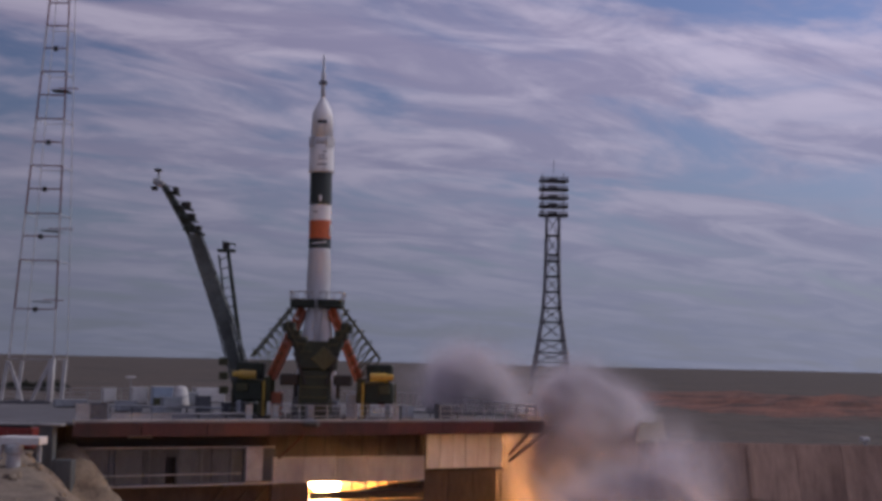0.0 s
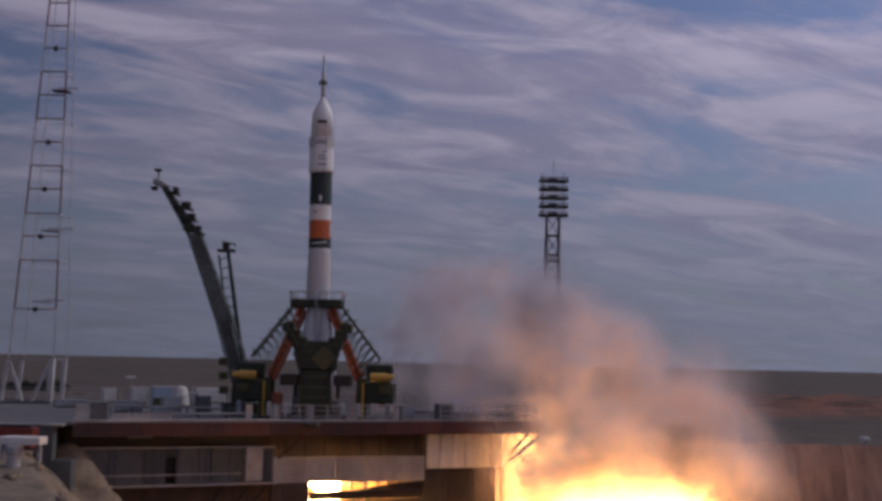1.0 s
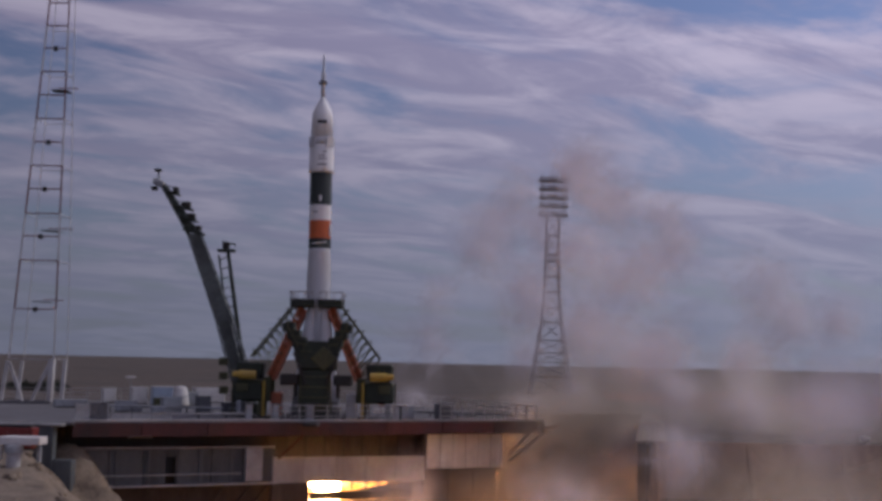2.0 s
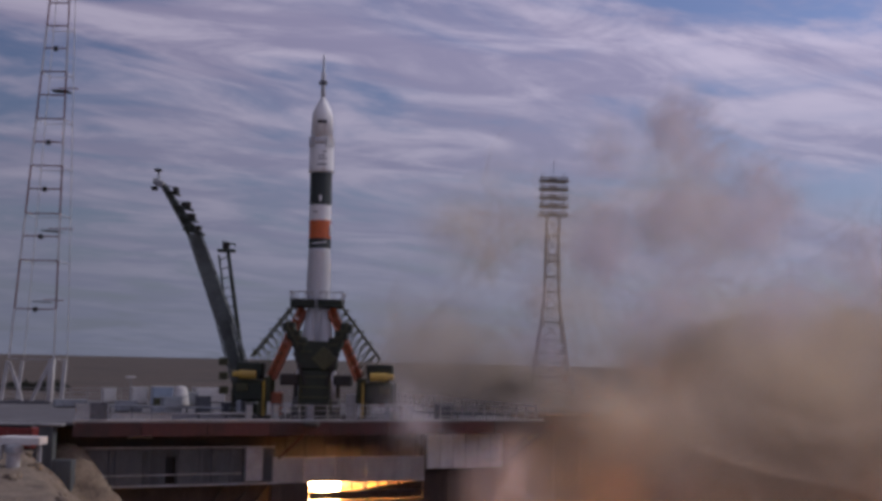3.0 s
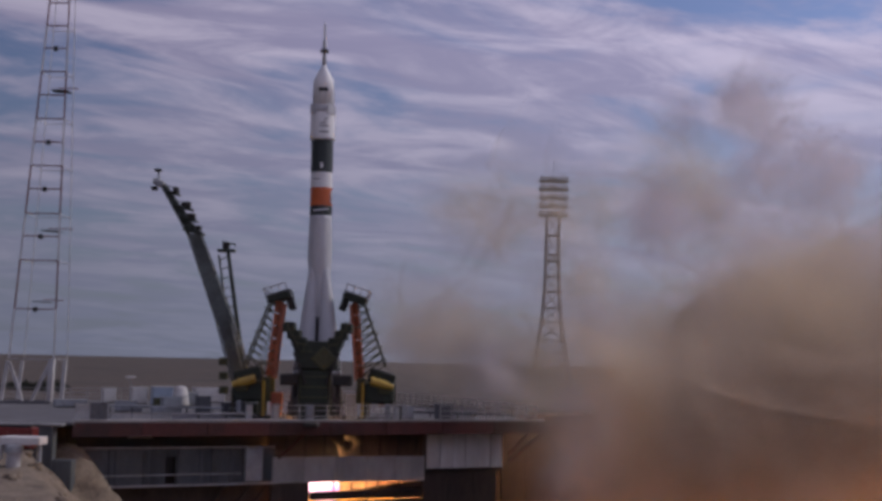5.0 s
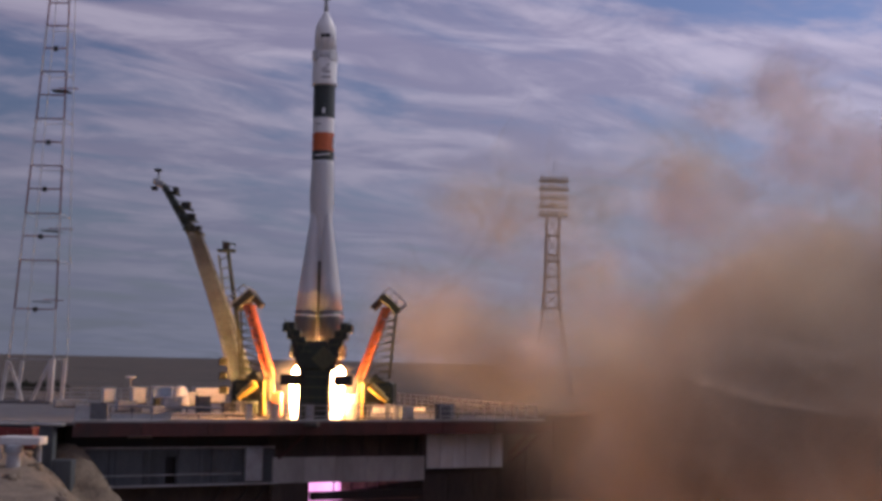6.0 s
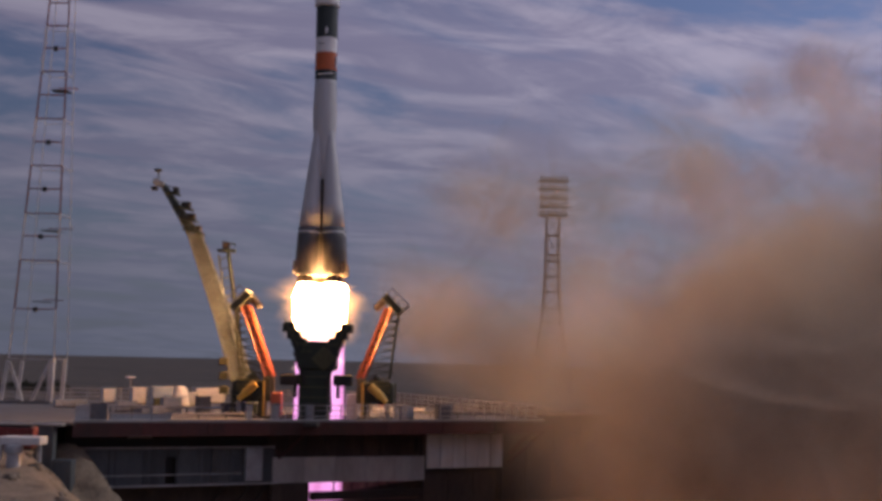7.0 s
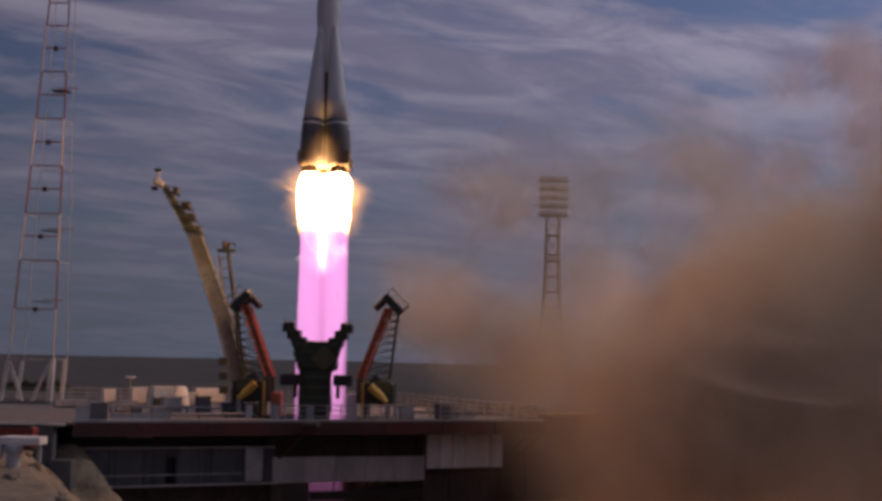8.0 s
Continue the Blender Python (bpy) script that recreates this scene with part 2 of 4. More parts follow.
def thing(name, m, label, category, group="", kind=""):
    ob = new(name)
    ob.matrix_world = m
    ob.empty_display_size = 0.5
    return tagged(ob, label, category, group, kind)


def box(c, s, bevel=0.0, rot=None, bm=None):
    b = bmesh.new()
    bmesh.ops.create_cube(b, size=1.0, matrix=Matrix.Diagonal((*s, 1)))
    if bevel:
        bmesh.ops.bevel(b, geom=b.edges[:], offset=min(bevel, min(s) * 0.45), segments=1, affect="EDGES")
    b.transform(Matrix.Translation(c) @ (rot or Matrix()))
    return merge(bm, b)


def merge(bm, b):
    if bm is None:
        return b
    me = bpy.data.meshes.new("scratch")
    b.to_mesh(me)
    b.free()
    bm.from_mesh(me)
    bpy.data.meshes.remove(me)
    return bm


def tube(a, b, r, r2=None, seg=6, bm=None):
    a, b = Vector(a), Vector(b)
    d = b - a
    t = bmesh.new()
    bmesh.ops.create_cone(t, cap_ends=True, segments=seg, radius1=r, radius2=r if r2 is None else r2, depth=d.length,
                          matrix=Matrix.Translation((a + b) / 2) @ d.to_track_quat("Z", "Y").to_matrix().to_4x4())
    return merge(bm, t)


def beam(a, b, w, d, bm=None):
    """A square bar from a to b."""
    a, b = Vector(a), Vector(b)
    v = b - a
    t = bmesh.new()
    bmesh.ops.create_cube(t, size=1.0, matrix=Matrix.Translation((a + b) / 2) @ v.to_track_quat("Z", "Y").to_matrix().to_4x4() @ Matrix.Diagonal((w, d, v.length, 1)))
    return merge(bm, t)


def lathe(profile, seg=32, bm=None):
    """A body turned about z from (radius, height) pairs."""
    t = bmesh.new()
    rings = []
    for r, z in profile:
        rings.append([t.verts.new((max(r, 0.002) * math.cos(2 * math.pi * i / seg), max(r, 0.002) * math.sin(2 * math.pi * i / seg), z)) for i in range(seg)])
    for a, b in zip(rings, rings[1:]):
        for i in range(seg):
            t.faces.new((a[i], a[(i + 1) % seg], b[(i + 1) % seg], b[i]))
    t.faces.new(rings[-1])
    t.faces.new(rings[0][::-1])
    bmesh.ops.recalc_face_normals(t, faces=t.faces[:])
    return merge(bm, t)


def prism(outline, z0, z1, bm=None):
    t = bmesh.new()
    lo = [t.verts.new((x, y, z0)) for x, y in outline]
    hi = [t.verts.new((x, y, z1)) for x, y in outline]
    t.faces.new(hi)
    t.faces.new(lo[::-1])
    for i in range(len(lo)):
        j = (i + 1) % len(lo)
        t.faces.new((lo[i], lo[j], hi[j], hi[i]))
    bmesh.ops.recalc_face_normals(t, faces=t.faces[:])
    return merge(bm, t)


# ---- ground: one sheet with the flame pit in it ----
DECK = pose(-38.3, 128.4, 0, 0, 0, 26.7)   # s along the front edge, v back from it
DECK_IN = DECK.inverted()
AXIS = (-15.1, 150.0)


def pit_depth(x, y):
    p = DECK_IN @ Vector((x, y, 0))
    # the basin before the deck, and the hollow under it
    basin = min(((117.0 if x > 15 else 130.0) - y) * 2.2, (x + 39.5 - 0.40 * (117 - y)) * 0.85, (y - 24.0) * 1.0, (190 - x) * 1.0)
    under = min((19.0 - p.y) * 6.0, (p.x - 1.0) * 1.4, (0.176 * y - x) * 12.0, (y - 80.0) * 1.0)
    return max(0.0, min(34.0, max(basin, under)))


def ground_z(x, y):
    d = pit_depth(x, y)
    far = math.hypot(x, y)
    z = 0.0
    # the bank beside the deck lies on a lower terrace
    p = DECK_IN @ Vector((x, y, 0))
    low = 2.3 if x < -14 and 22 < y and (y < 126.0 or (p.y < 6 and p.x > -8)) else 0.0
    if d <= 0:
        z += 0.25 * noise.noise((x * 0.05, y * 0.05, 0.3)) - 0.25 - low
        if low:
            z += 0.5 * noise.noise((x * 0.16, y * 0.16, 9.0)) + 0.25 * noise.noise((x * 0.7, y * 0.7, 4.0))
        if x > 30 and 165 < y < 340:     # spoil heaps
            f = math.sin(math.pi * (y - 165) / 175) * min(1, (x - 30) / 25)
            z += f * (1.3 + 2.6 * max(0, noise.noise((x * 0.035, y * 0.05, 2.0))) + 0.9 * noise.noise((x * 0.15, y * 0.15, 5.0)))
        if far > 500:
            z += min(1.0, (far - 500) / 1500) * (2.5 + 2.5 * noise.noise((x * 0.0012, y * 0.0012, 1.0)))
    else:
        z = -d - low
        if x < -10:
            z += min(1, d * 0.5) * (0.9 * noise.noise((x * 0.22, y * 0.22, 9.0)) + 0.4 * noise.noise((x * 0.9, y * 0.9, 4.0)))
        elif d > 2:
            z += 0.3 * noise.noise((x * 0.35, y * 0.35, 3.0))
    return z


def axis_steps(lo, hi, step, ends, grow):
    a = list(np.arange(lo, hi + 0.01, step))
    s = step
    while a[-1] < ends[1]:
        s *= grow
        a.append(a[-1] + s)
    s = step
    while a[0] > ends[0]:
        s *= grow
        a.insert(0, a[0] - s)
    return a


def build_ground():
    xs = axis_steps(-75, 110, 1.1, (-4700, 4700), 1.18)
    ys = axis_steps(18, 240, 1.1, (-600, 4800), 1.12)
    verts = [(x, y, ground_z(x, y)) for y in ys for x in xs]
    w = len(xs)
    faces = [(j * w + i, j * w + i + 1, (j + 1) * w + i + 1, (j + 1) * w + i) for j in range(len(ys) - 1) for i in range(w - 1)]
    me = bpy.data.meshes.new("ground")
    me.from_pydata(verts, [], faces)
    for m in (STEPPE, RED_EARTH, PIT_CONCRETE, BANK):
        me.materials.append(m)
    for f in me.polygons:
        x, y, z = f.center
        d = pit_depth(x, y)
        if d > 0.2:
            f.material_index = 3 if x < -8 else 2
        elif 30 < x and 175 < y < 345 and z > 0.15:
            f.material_index = 1
        elif x < -22 and y < 122:
            f.material_index = 3
        f.use_smooth = True
    tagged(new("ground", me), "dry brown steppe with a deep flame pit and red spoil heaps", "ground", kind="structure")


build_ground()


def build_pit_wall():
    w = thing("pit_wall", pose(0, 0, 0), "tan stained concrete panels lining the far side of the flame pit", "wall", kind="structure")
    lean = Matrix.Rotation(radians(-24.4), 4, "X")
    first = None
    for i in range(24):
        m = pose(23.0 + i * 4.4, 115.55, -2.6) @ lean
        if first is None:
            first = part("panel", box((0, 0, 0), (4.38, 0.5, 5.7), 0.03), PIT_PANEL, w, m=m)
        else:
            same("panel", first, w, m)
        if i % 3 == 1:
            part("buttress", box((2.2, -0.3, -0.2), (0.5, 0.4, 5.2), 0.06), PIT_PANEL, w, m=m)
    part("coping", box((73.6, 117.1, -0.13), (106.0, 0.9, 0.32), 0.06), BANK, w, "pale earth-stained coping")
    # the hollow beside the deck: its side wall and its back wall
    side = pose(20.2, 117.6, 0, 0, 0, math.degrees(math.atan2(68.0, 12.0)))
    for i in range(15):
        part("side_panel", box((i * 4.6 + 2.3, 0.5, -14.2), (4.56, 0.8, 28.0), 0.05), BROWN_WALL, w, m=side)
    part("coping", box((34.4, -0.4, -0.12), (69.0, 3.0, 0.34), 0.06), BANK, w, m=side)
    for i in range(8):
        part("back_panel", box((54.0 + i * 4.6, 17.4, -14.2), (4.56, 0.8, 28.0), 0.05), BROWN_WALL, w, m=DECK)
    part("coping", box((73.5, 18.7, -0.10), (27.0, 3.4, 0.34), 0.06), BANK, w, m=DECK)
    # a dark brown strip along the foot of the panels
    part("ledge", box((73.6, 113.4, -5.6), (106.0, 1.8, 0.5), 0.06), BROWN_WALL, w, "dark brown strip below the panels")


build_pit_wall()


# ---- launch deck ----
def build_deck():
    deck = thing("launch_deck", DECK, "grey concrete launch deck overhanging the flame pit, red fascia", "deck", kind="structure")
    hole_s, hole_v, hole_r = 30.4, 8.9, 7.2
    # the slab is cut round the opening in pieces that butt against each other
    outline = [(0, 0), (58, 0), (60, 22), (62.3, 55), (36, 63.5), (-6, 63.5), (-24, 40), (-24, 16), (-2, 5)]
    bm = prism(outline, -0.5, 0.0)
    me = bpy.data.meshes.new("slab")
    bm.to_mesh(me)
    bm.free()
    me.materials.append(DECK_CONCRETE)
    slab = new("slab", me)
    slab.parent = deck
    cutter = lathe([(hole_r, -3), (hole_r, 3)], 40)
    cm = bpy.data.meshes.new("cutter")
    cutter.to_mesh(cm)
    cutter.free()
    co = new("cutter", cm)
    co.matrix_world = DECK @ pose(hole_s, hole_v, 0)
    mod = slab.modifiers.new("opening", "BOOLEAN")
    mod.operation, mod.object, mod.solver = "DIFFERENCE", co, "EXACT"
    bpy.context.view_layer.update()
    done = bpy.data.meshes.new_from_object(slab.evaluated_get(bpy.context.evaluated_depsgraph_get()))
    slab.modifiers.clear()
    slab.data = done
    bpy.data.objects.remove(co)
    # kerb and fascia along the front
    part("kerb", box((29, 0.12, 0.13), (58, 0.26, 0.26), 0.04), APRON, deck, "pale worn concrete kerb")
    for i in range(8):
        s0 = i * 7.25
        part("fascia_panel", box((s0 + 3.625, -0.06, -0.83), (7.2, 0.14, 1.5), 0.03), FASCIA, deck, "dark red steel fascia panel")
    part("rim_ring", lathe([(hole_r - 0.05, -0.8), (hole_r + 0.35, -0.8), (hole_r + 0.35, 0.12), (hole_r - 0.05, 0.12), (hole_r - 0.05, -0.8)], 40), DARK_STEEL, deck, "dark steel rim", pose(hole_s, hole_v, 0))
    for s in np.arange(3.0, 57.0, 6.0):
        part("girder", box((s, 2.2, -1.0), (0.35, 4.2, 1.0), 0.03), DARK_STEEL, deck)
    # overhang bracket at the free end
    part("bracket", beam((53.2, 0.5, -5.0), (58.6, 0.3, -1.2), 0.35, 0.35), FASCIA, deck, "red brown steel bracket")
    part("bracket", beam((53.2, 0.5, -4.2), (56.6, 0.3, -0.9), 0.28, 0.28), FASCIA, deck)
    part("bracket", beam((57.0, 0.2, -0.9), (60.2, 0.2, -0.75), 0.3, 0.4), FASCIA, deck)
    return deck


deck = build_deck()


def build_understructure():
    w = thing("wall_under_deck", DECK, "grey and white panelled walls under the launch deck", "wall", kind="structure")
    v = 3.0
    # grey block below the near half
    for i in range(6):
        s0, s1 = 0.8 + i * 3.8, 0.8 + (i + 1) * 3.8 - 0.06
        low = -7.25 + 0.05 * i
        if i == 2:      # doorway in this bay
            part("wall_panel", box(((s0 + 10.8) / 2, v + 0.3, (-3.1 + low) / 2), (10.8 - s0, 0.6, -3.1 - low), 0.02), WALL_GREY, w)
            part("wall_panel", box(((12.0 + s1) / 2, v + 0.3, (-3.1 + low) / 2), (s1 - 12.0, 0.6, -3.1 - low), 0.02), WALL_GREY, w)
            part("lintel", box((11.4, v + 0.3, -3.58), (1.19, 0.6, 0.95), 0.0), WALL_GREY, w)
            # black sheet inside the opening, painted for the dark interior
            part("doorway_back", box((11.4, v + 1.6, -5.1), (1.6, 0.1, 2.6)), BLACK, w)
        else:
            part("wall_panel", box(((s0 + s1) / 2, v + 0.3, (-3.1 + low) / 2), (s1 - s0, 0.6, -3.1 - low), 0.03), WALL_GREY, w)
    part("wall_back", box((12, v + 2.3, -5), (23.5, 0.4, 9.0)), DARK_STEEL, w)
    part("pipe", tube((0.6, v - 0.25, -2.95), (23.4, v - 0.25, -3.05), 0.11, seg=10), RAIL, w, "pale pipe along the wall")
    part("ledge", box((12.2, v - 0.2, -7.15), (23.0, 0.9, 0.2), 0.03), APRON, w)
    part("wall_column", box((20.8, v - 0.4, -4.9), (2.0, 0.7, 3.9), 0.05), GREY_BOX, w)
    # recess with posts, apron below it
    # back sheet coloured dark so the recess stays in shade despite flame bounce
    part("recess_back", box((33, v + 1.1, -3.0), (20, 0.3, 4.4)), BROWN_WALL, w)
    for s in np.arange(25.0, 42.0, 2.4):
        part("post", beam((s, v + 0.5, -1.0), (s, v + 0.5, -4.2), 0.16, 0.16), DARK_STEEL, w)
    for i in range(5):
        s0 = 23.2 + i * 3.9
        part("apron_panel", box((s0 + 1.93, v - 0.1, -5.72 - i * 0.03), (3.86, 0.25, 2.95), 0.02), APRON, w, "pale grey painted sheet panel")
    part("strut", beam((26.7, 0.3, -0.9), (23.9, v - 0.2, -4.4), 0.22, 0.22), FASCIA, w)
    part("sill", box((35.2, v, -8.8), (14.6, 0.5, 1.0), 0.04), DARK_STEEL, w)
    # dark plate added over the slot's right end, where the glow dies away
    part("slot_plate", prism([(33.5, -8.4), (43.0, -8.4), (43.0, -7.35), (38.5, -7.7)], 0.0, 0.2), DARK_STEEL, w, "dark sloping plate added to taper the slot's glow", Matrix.Translation((0, v + 0.9, 0)) @ Matrix.Rotation(radians(90), 4, "X"))
    # dark bars added to dim the bright slot
    for s in (33.2, 36.6, 39.4):
        part("louvre", box((s, v + 0.1, -7.75), (0.12, 0.2, 0.9)), DARK_STEEL, w)
    # walkway brackets and struts below the grey block
    for s in (17.5, 20.5, 22.6):
        part("strut", beam((s, v - 0.5, -7.25), (s - 1.6, v + 1.4, -10.2), 0.2, 0.2), DARK_STEEL, w)
    for s in (5.4, 8.9, 14.8, 18.3):
        part("pilaster", box((s, v - 0.06, -5.1), (0.35, 0.2, 3.9), 0.03), WALL_GREY, w)
    part("cable_tray", box((11.0, v - 0.12, -6.0), (17.0, 0.22, 0.16), 0.02), GREY_BOX, w)
    part("lamp_strip", box((7.6, v - 1.2, -1.75), (2.6, 0.15, 0.12), 0.02), RAIL, w)
    part("pier", box((25.5, v + 0.5, -9.6), (4.6, 1.0, 4.8), 0.05), BROWN_WALL, w)
    for s in (31.0, 35.2, 38.0):
        part("post", beam((s, v + 0.3, -7.1), (s, v + 0.3, -9.4), 0.14, 0.14), DARK_STEEL, w)
    # lower walls run on below view, added to keep flame light off the front
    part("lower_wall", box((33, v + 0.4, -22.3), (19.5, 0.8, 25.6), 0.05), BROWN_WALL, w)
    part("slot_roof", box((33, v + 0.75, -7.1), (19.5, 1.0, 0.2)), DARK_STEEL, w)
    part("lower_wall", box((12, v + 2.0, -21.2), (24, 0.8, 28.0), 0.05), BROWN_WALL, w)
    # white corrugated bay
    for i in range(6):
        s0 = 42.9 + i * 1.77
        part("corrugated_panel", box((s0 + 0.87, v - 0.2 - 0.06 * (i % 2), -3.75), (1.70, 0.3, 4.3), 0.06), PANEL, w, "white corrugated steel panel")
        part("seam", box((s0 + 1.755, v - 0.12, -3.75), (0.1, 0.2, 4.3)), GREY_BOX, w)
    # unseen walls added behind the panels to stop flame light leaking through
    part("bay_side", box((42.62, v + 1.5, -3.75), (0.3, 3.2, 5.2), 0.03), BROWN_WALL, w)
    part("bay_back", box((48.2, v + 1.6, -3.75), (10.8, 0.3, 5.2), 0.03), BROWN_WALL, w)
    part("bay_floor", box((48.2, v + 0.4, -6.05), (11, 1.6, 0.25), 0.04), DARK_STEEL, w)
    # carried deep below view as well, to shut the flame light in
    for i in range(3):
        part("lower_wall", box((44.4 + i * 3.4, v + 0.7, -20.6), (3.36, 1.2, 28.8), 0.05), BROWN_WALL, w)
    part("ladder_bar", box((53.6, v, -8.0), (0.2, 0.2, 4.2)), DARK_STEEL, w)
    for z in (-6.2, -7.4, -9.8):
        part("ladder_bar", box((54.0, v, z), (1.2, 0.15, 0.15)), DARK_STEEL, w)


build_understructure()


def build_side_wall():
    w = thing("retaining_wall", pose(0, 0, 0), "blue-grey concrete retaining wall beside the deck", "wall", kind="structure")
    for i in range(5):
        x = -39.6 - i * 4.6
        part("wall_panel", box((x - 2.28, 127.0 - 0.02 * i, -4.1), (4.54, 1.2, 7.6), 0.05), WALL_GREY, w)
    part("coping", box((-50.2, 126.9, -0.2), (23.0, 1.5, 0.24), 0.05), APRON, w, "pale concrete coping")
    part("buttress", box((-38.6, 127.2, -5.6), (2.0, 1.6, 3.6), 0.05), WALL_GREY, w)
    part("forecourt", box((-52.0, 139.5, -0.12), (28.0, 24.0, 0.22), 0.03), DECK_CONCRETE, w, "grey concrete forecourt")


build_side_wall()


# ---- fences on the deck ----
def fence(name, a, b, h, step, mat, label, rails=3):
    a, b = Vector((*a, 0)), Vector((*b, 0))
    d = b - a
    f = thing(name, DECK @ Matrix.Translation(a) @ Matrix.Rotation(math.atan2(d.y, d.x), 4, "Z"), label, "fence", "deck fences")
    n = max(2, int(d.length / step))
    post = None
    for i in range(n + 1):
        x = d.length * i / n
        if post is None:
            post = part("post", box((0, 0, h / 2), (0.12, 0.12, h), 0.02), mat, f, m=pose(x, 0, 0))
        else:
            same("post", post, f, pose(x, 0, 0))
    for k in range(rails):
        z = h * (k + 1) / rails - 0.04
        part("rail", tube((0, 0, z), (d.length, 0, z), 0.055, seg=6), mat, f)
    return f


fence("fence", (43.5, 0.5), (57.2, 0.5), 1.85, 1.5, RAIL, "grey steel railing along the deck edge")
fence("fence", (57.2, 1.0), (61.8, 54.0), 1.85, 2.6, RAIL, "grey steel railing along the side of the deck")
fence("fence", (35.0, 62.6), (60.5, 54.8), 1.9, 2.6, RAIL, "grey steel railing at the back of the deck")
fence("fence", (-5.0, 62.6), (34.0, 62.6), 1.9, 2.6, RAIL, "grey steel railing at the back of the deck")
fence("fence", (22.0, 0.5), (39.0, 0.5), 1.85, 1.7, RAIL, "grey steel railing along the deck edge")
# ---- rocket ----
AX, AY = AXIS
BASE_Z = -4.6


def build_rocket():
    r = thing("rocket", pose(AX, AY, BASE_Z), "tall white, dark green and orange rocket with four boosters", "rocket")
    part("core_stage", lathe([(1.03, 0.6), (1.03, 12.0), (1.2, 16.5), (1.45, 19.5), (1.50, 21.0), (1.36, 25.0), (1.36, 25.4)], 40), ICE, r, "frosted pale grey core stage", smooth=True)
    part("core_tail", lathe([(1.06, 0.5), (1.06, 16.0), (1.22, 17.0), (1.1, 17.2)], 32), SKIRT, r, "dark grey lower core", smooth=True)
    part("interstage", lathe([(1.30, 25.4), (1.38, 25.42), (1.38, 26.6), (1.30, 26.62)], 40), DARK_GREEN, r, "dark green interstage", smooth=False)
    part("stripe", box((0.1, -1.36, 26.05), (1.9, 0.12, 0.16), 0.03, Matrix.Rotation(radians(-6), 4, "Y")), WHITE, r)
    part("orange_band", lathe([(1.34, 26.62), (1.37, 26.64), (1.37, 28.85), (1.34, 28.88)], 40), ORANGE, r, "orange painted band")
    part("panel", box((1.32, -0.42, 27.7), (0.16, 0.7, 1.5), 0.03), WHITE, r)
    part("white_band", lathe([(1.33, 28.88), (1.36, 28.9), (1.36, 30.78), (1.33, 30.8)], 40), WHITE, r, "white painted band")
    part("marking", box((-0.45, -1.31, 29.9), (0.9, 0.08, 0.1), 0.01), DARK_BOX, r)
    part("third_stage", lathe([(1.33, 30.8), (1.37, 30.82), (1.37, 34.85), (1.33, 34.9)], 40), DARK_GREEN, r, "dark green third stage")
    part("marking", box((0.1, -1.38, 31.6), (0.3, 0.06, 0.75), 0.02), WHITE, r)
    part("fairing_skirt", lathe([(1.37, 34.85), (1.56, 34.95), (1.58, 35.2), (1.55, 35.5), (1.55, 37.9), (1.45, 38.3), (1.35, 38.5)], 40), WHITE, r, "white payload fairing", smooth=True)
    for z, x, w in ((35.8, 0.25, 1.2), (36.5, 0.3, 1.1), (36.9, 0.15, 0.8), (37.4, 0.5, 0.5)):
        part("marking", box((x, -1.53, z), (w, 0.07, 0.13), 0.01), DARK_BOX, r)
    part("fairing_band", lathe([(1.35, 38.3), (1.47, 38.4), (1.47, 39.1), (1.32, 39.3)], 40), ICE, r, "pale grey fairing band", smooth=True)
    for i in range(4):
        a = math.pi / 4 + i * math.pi / 2
        part("grid_fin", box((1.55 * math.cos(a), 1.55 * math.sin(a), 38.7), (0.16, 1.1, 1.3), 0.03, Matrix.Rotation(a, 4, "Z")), ICE, r, "folded grid fin panel")
    part("fairing", lathe([(1.33, 39.2), (1.31, 42.0), (1.22, 42.6), (0.95, 43.2), (0.62, 43.8), (0.40, 44.2), (0.30, 44.5)], 40), WHITE, r, "white rounded payload fairing", smooth=True)
    part("window_slot", box((0.1, -1.27, 41.2), (1.15, 0.16, 0.42), 0.04), BLACK, r, "black slot")
    for i in range(10):
        a = i * 2 * math.pi / 10
        part("rib", box((1.325 * math.cos(a), 1.325 * math.sin(a), 40.3), (0.06, 0.1, 2.0), 0.01, Matrix.Rotation(a, 4, "Z")), ICE, r)
    t = part("escape_tower", lathe([(0.30, 44.4), (0.24, 46.0), (0.26, 46.4), (0.26, 47.6), (0.15, 47.8), (0.13, 49.6), (0.04, 50.1)], 16), ICE, r, "slim grey escape tower", smooth=True)
    part("nozzle_ring", lathe([(0.25, 46.1), (0.52, 46.2), (0.55, 46.45), (0.3, 46.7)], 16), DARK_BOX, t, "dark nozzle ring")
    for k in range(4):
        a = math.pi / 4 + k * math.pi / 2
        lean = Matrix.Translation((2.55 * math.cos(a), 2.55 * math.sin(a), 0)) @ Matrix.Rotation(a, 4, "Z") @ Matrix.Rotation(radians(-4.4), 4, "Y")
        b = part("booster", lathe([(1.30, 6.6), (1.12, 9.5), (0.72, 15.0), (0.42, 18.6), (0.22, 19.5), (0.05, 19.8)], 28), ICE, r, "frosted white conical booster", m=lean, smooth=True)
        part("skirt", lathe([(1.28, 0.7), (1.37, 0.75), (1.37, 5.4), (1.34, 6.6), (1.26, 6.62)], 28), SKIRT, b, "dark grey booster skirt", smooth=True)
        part("strut", box((-0.15, 0, 19.3), (0.7, 0.35, 1.1), 0.08), DARK_BOX, b, "dark attachment cone")
        part("band", lathe([(1.36, 5.9), (1.40, 5.95), (1.40, 6.1), (1.36, 6.15)], 28), ICE, b)
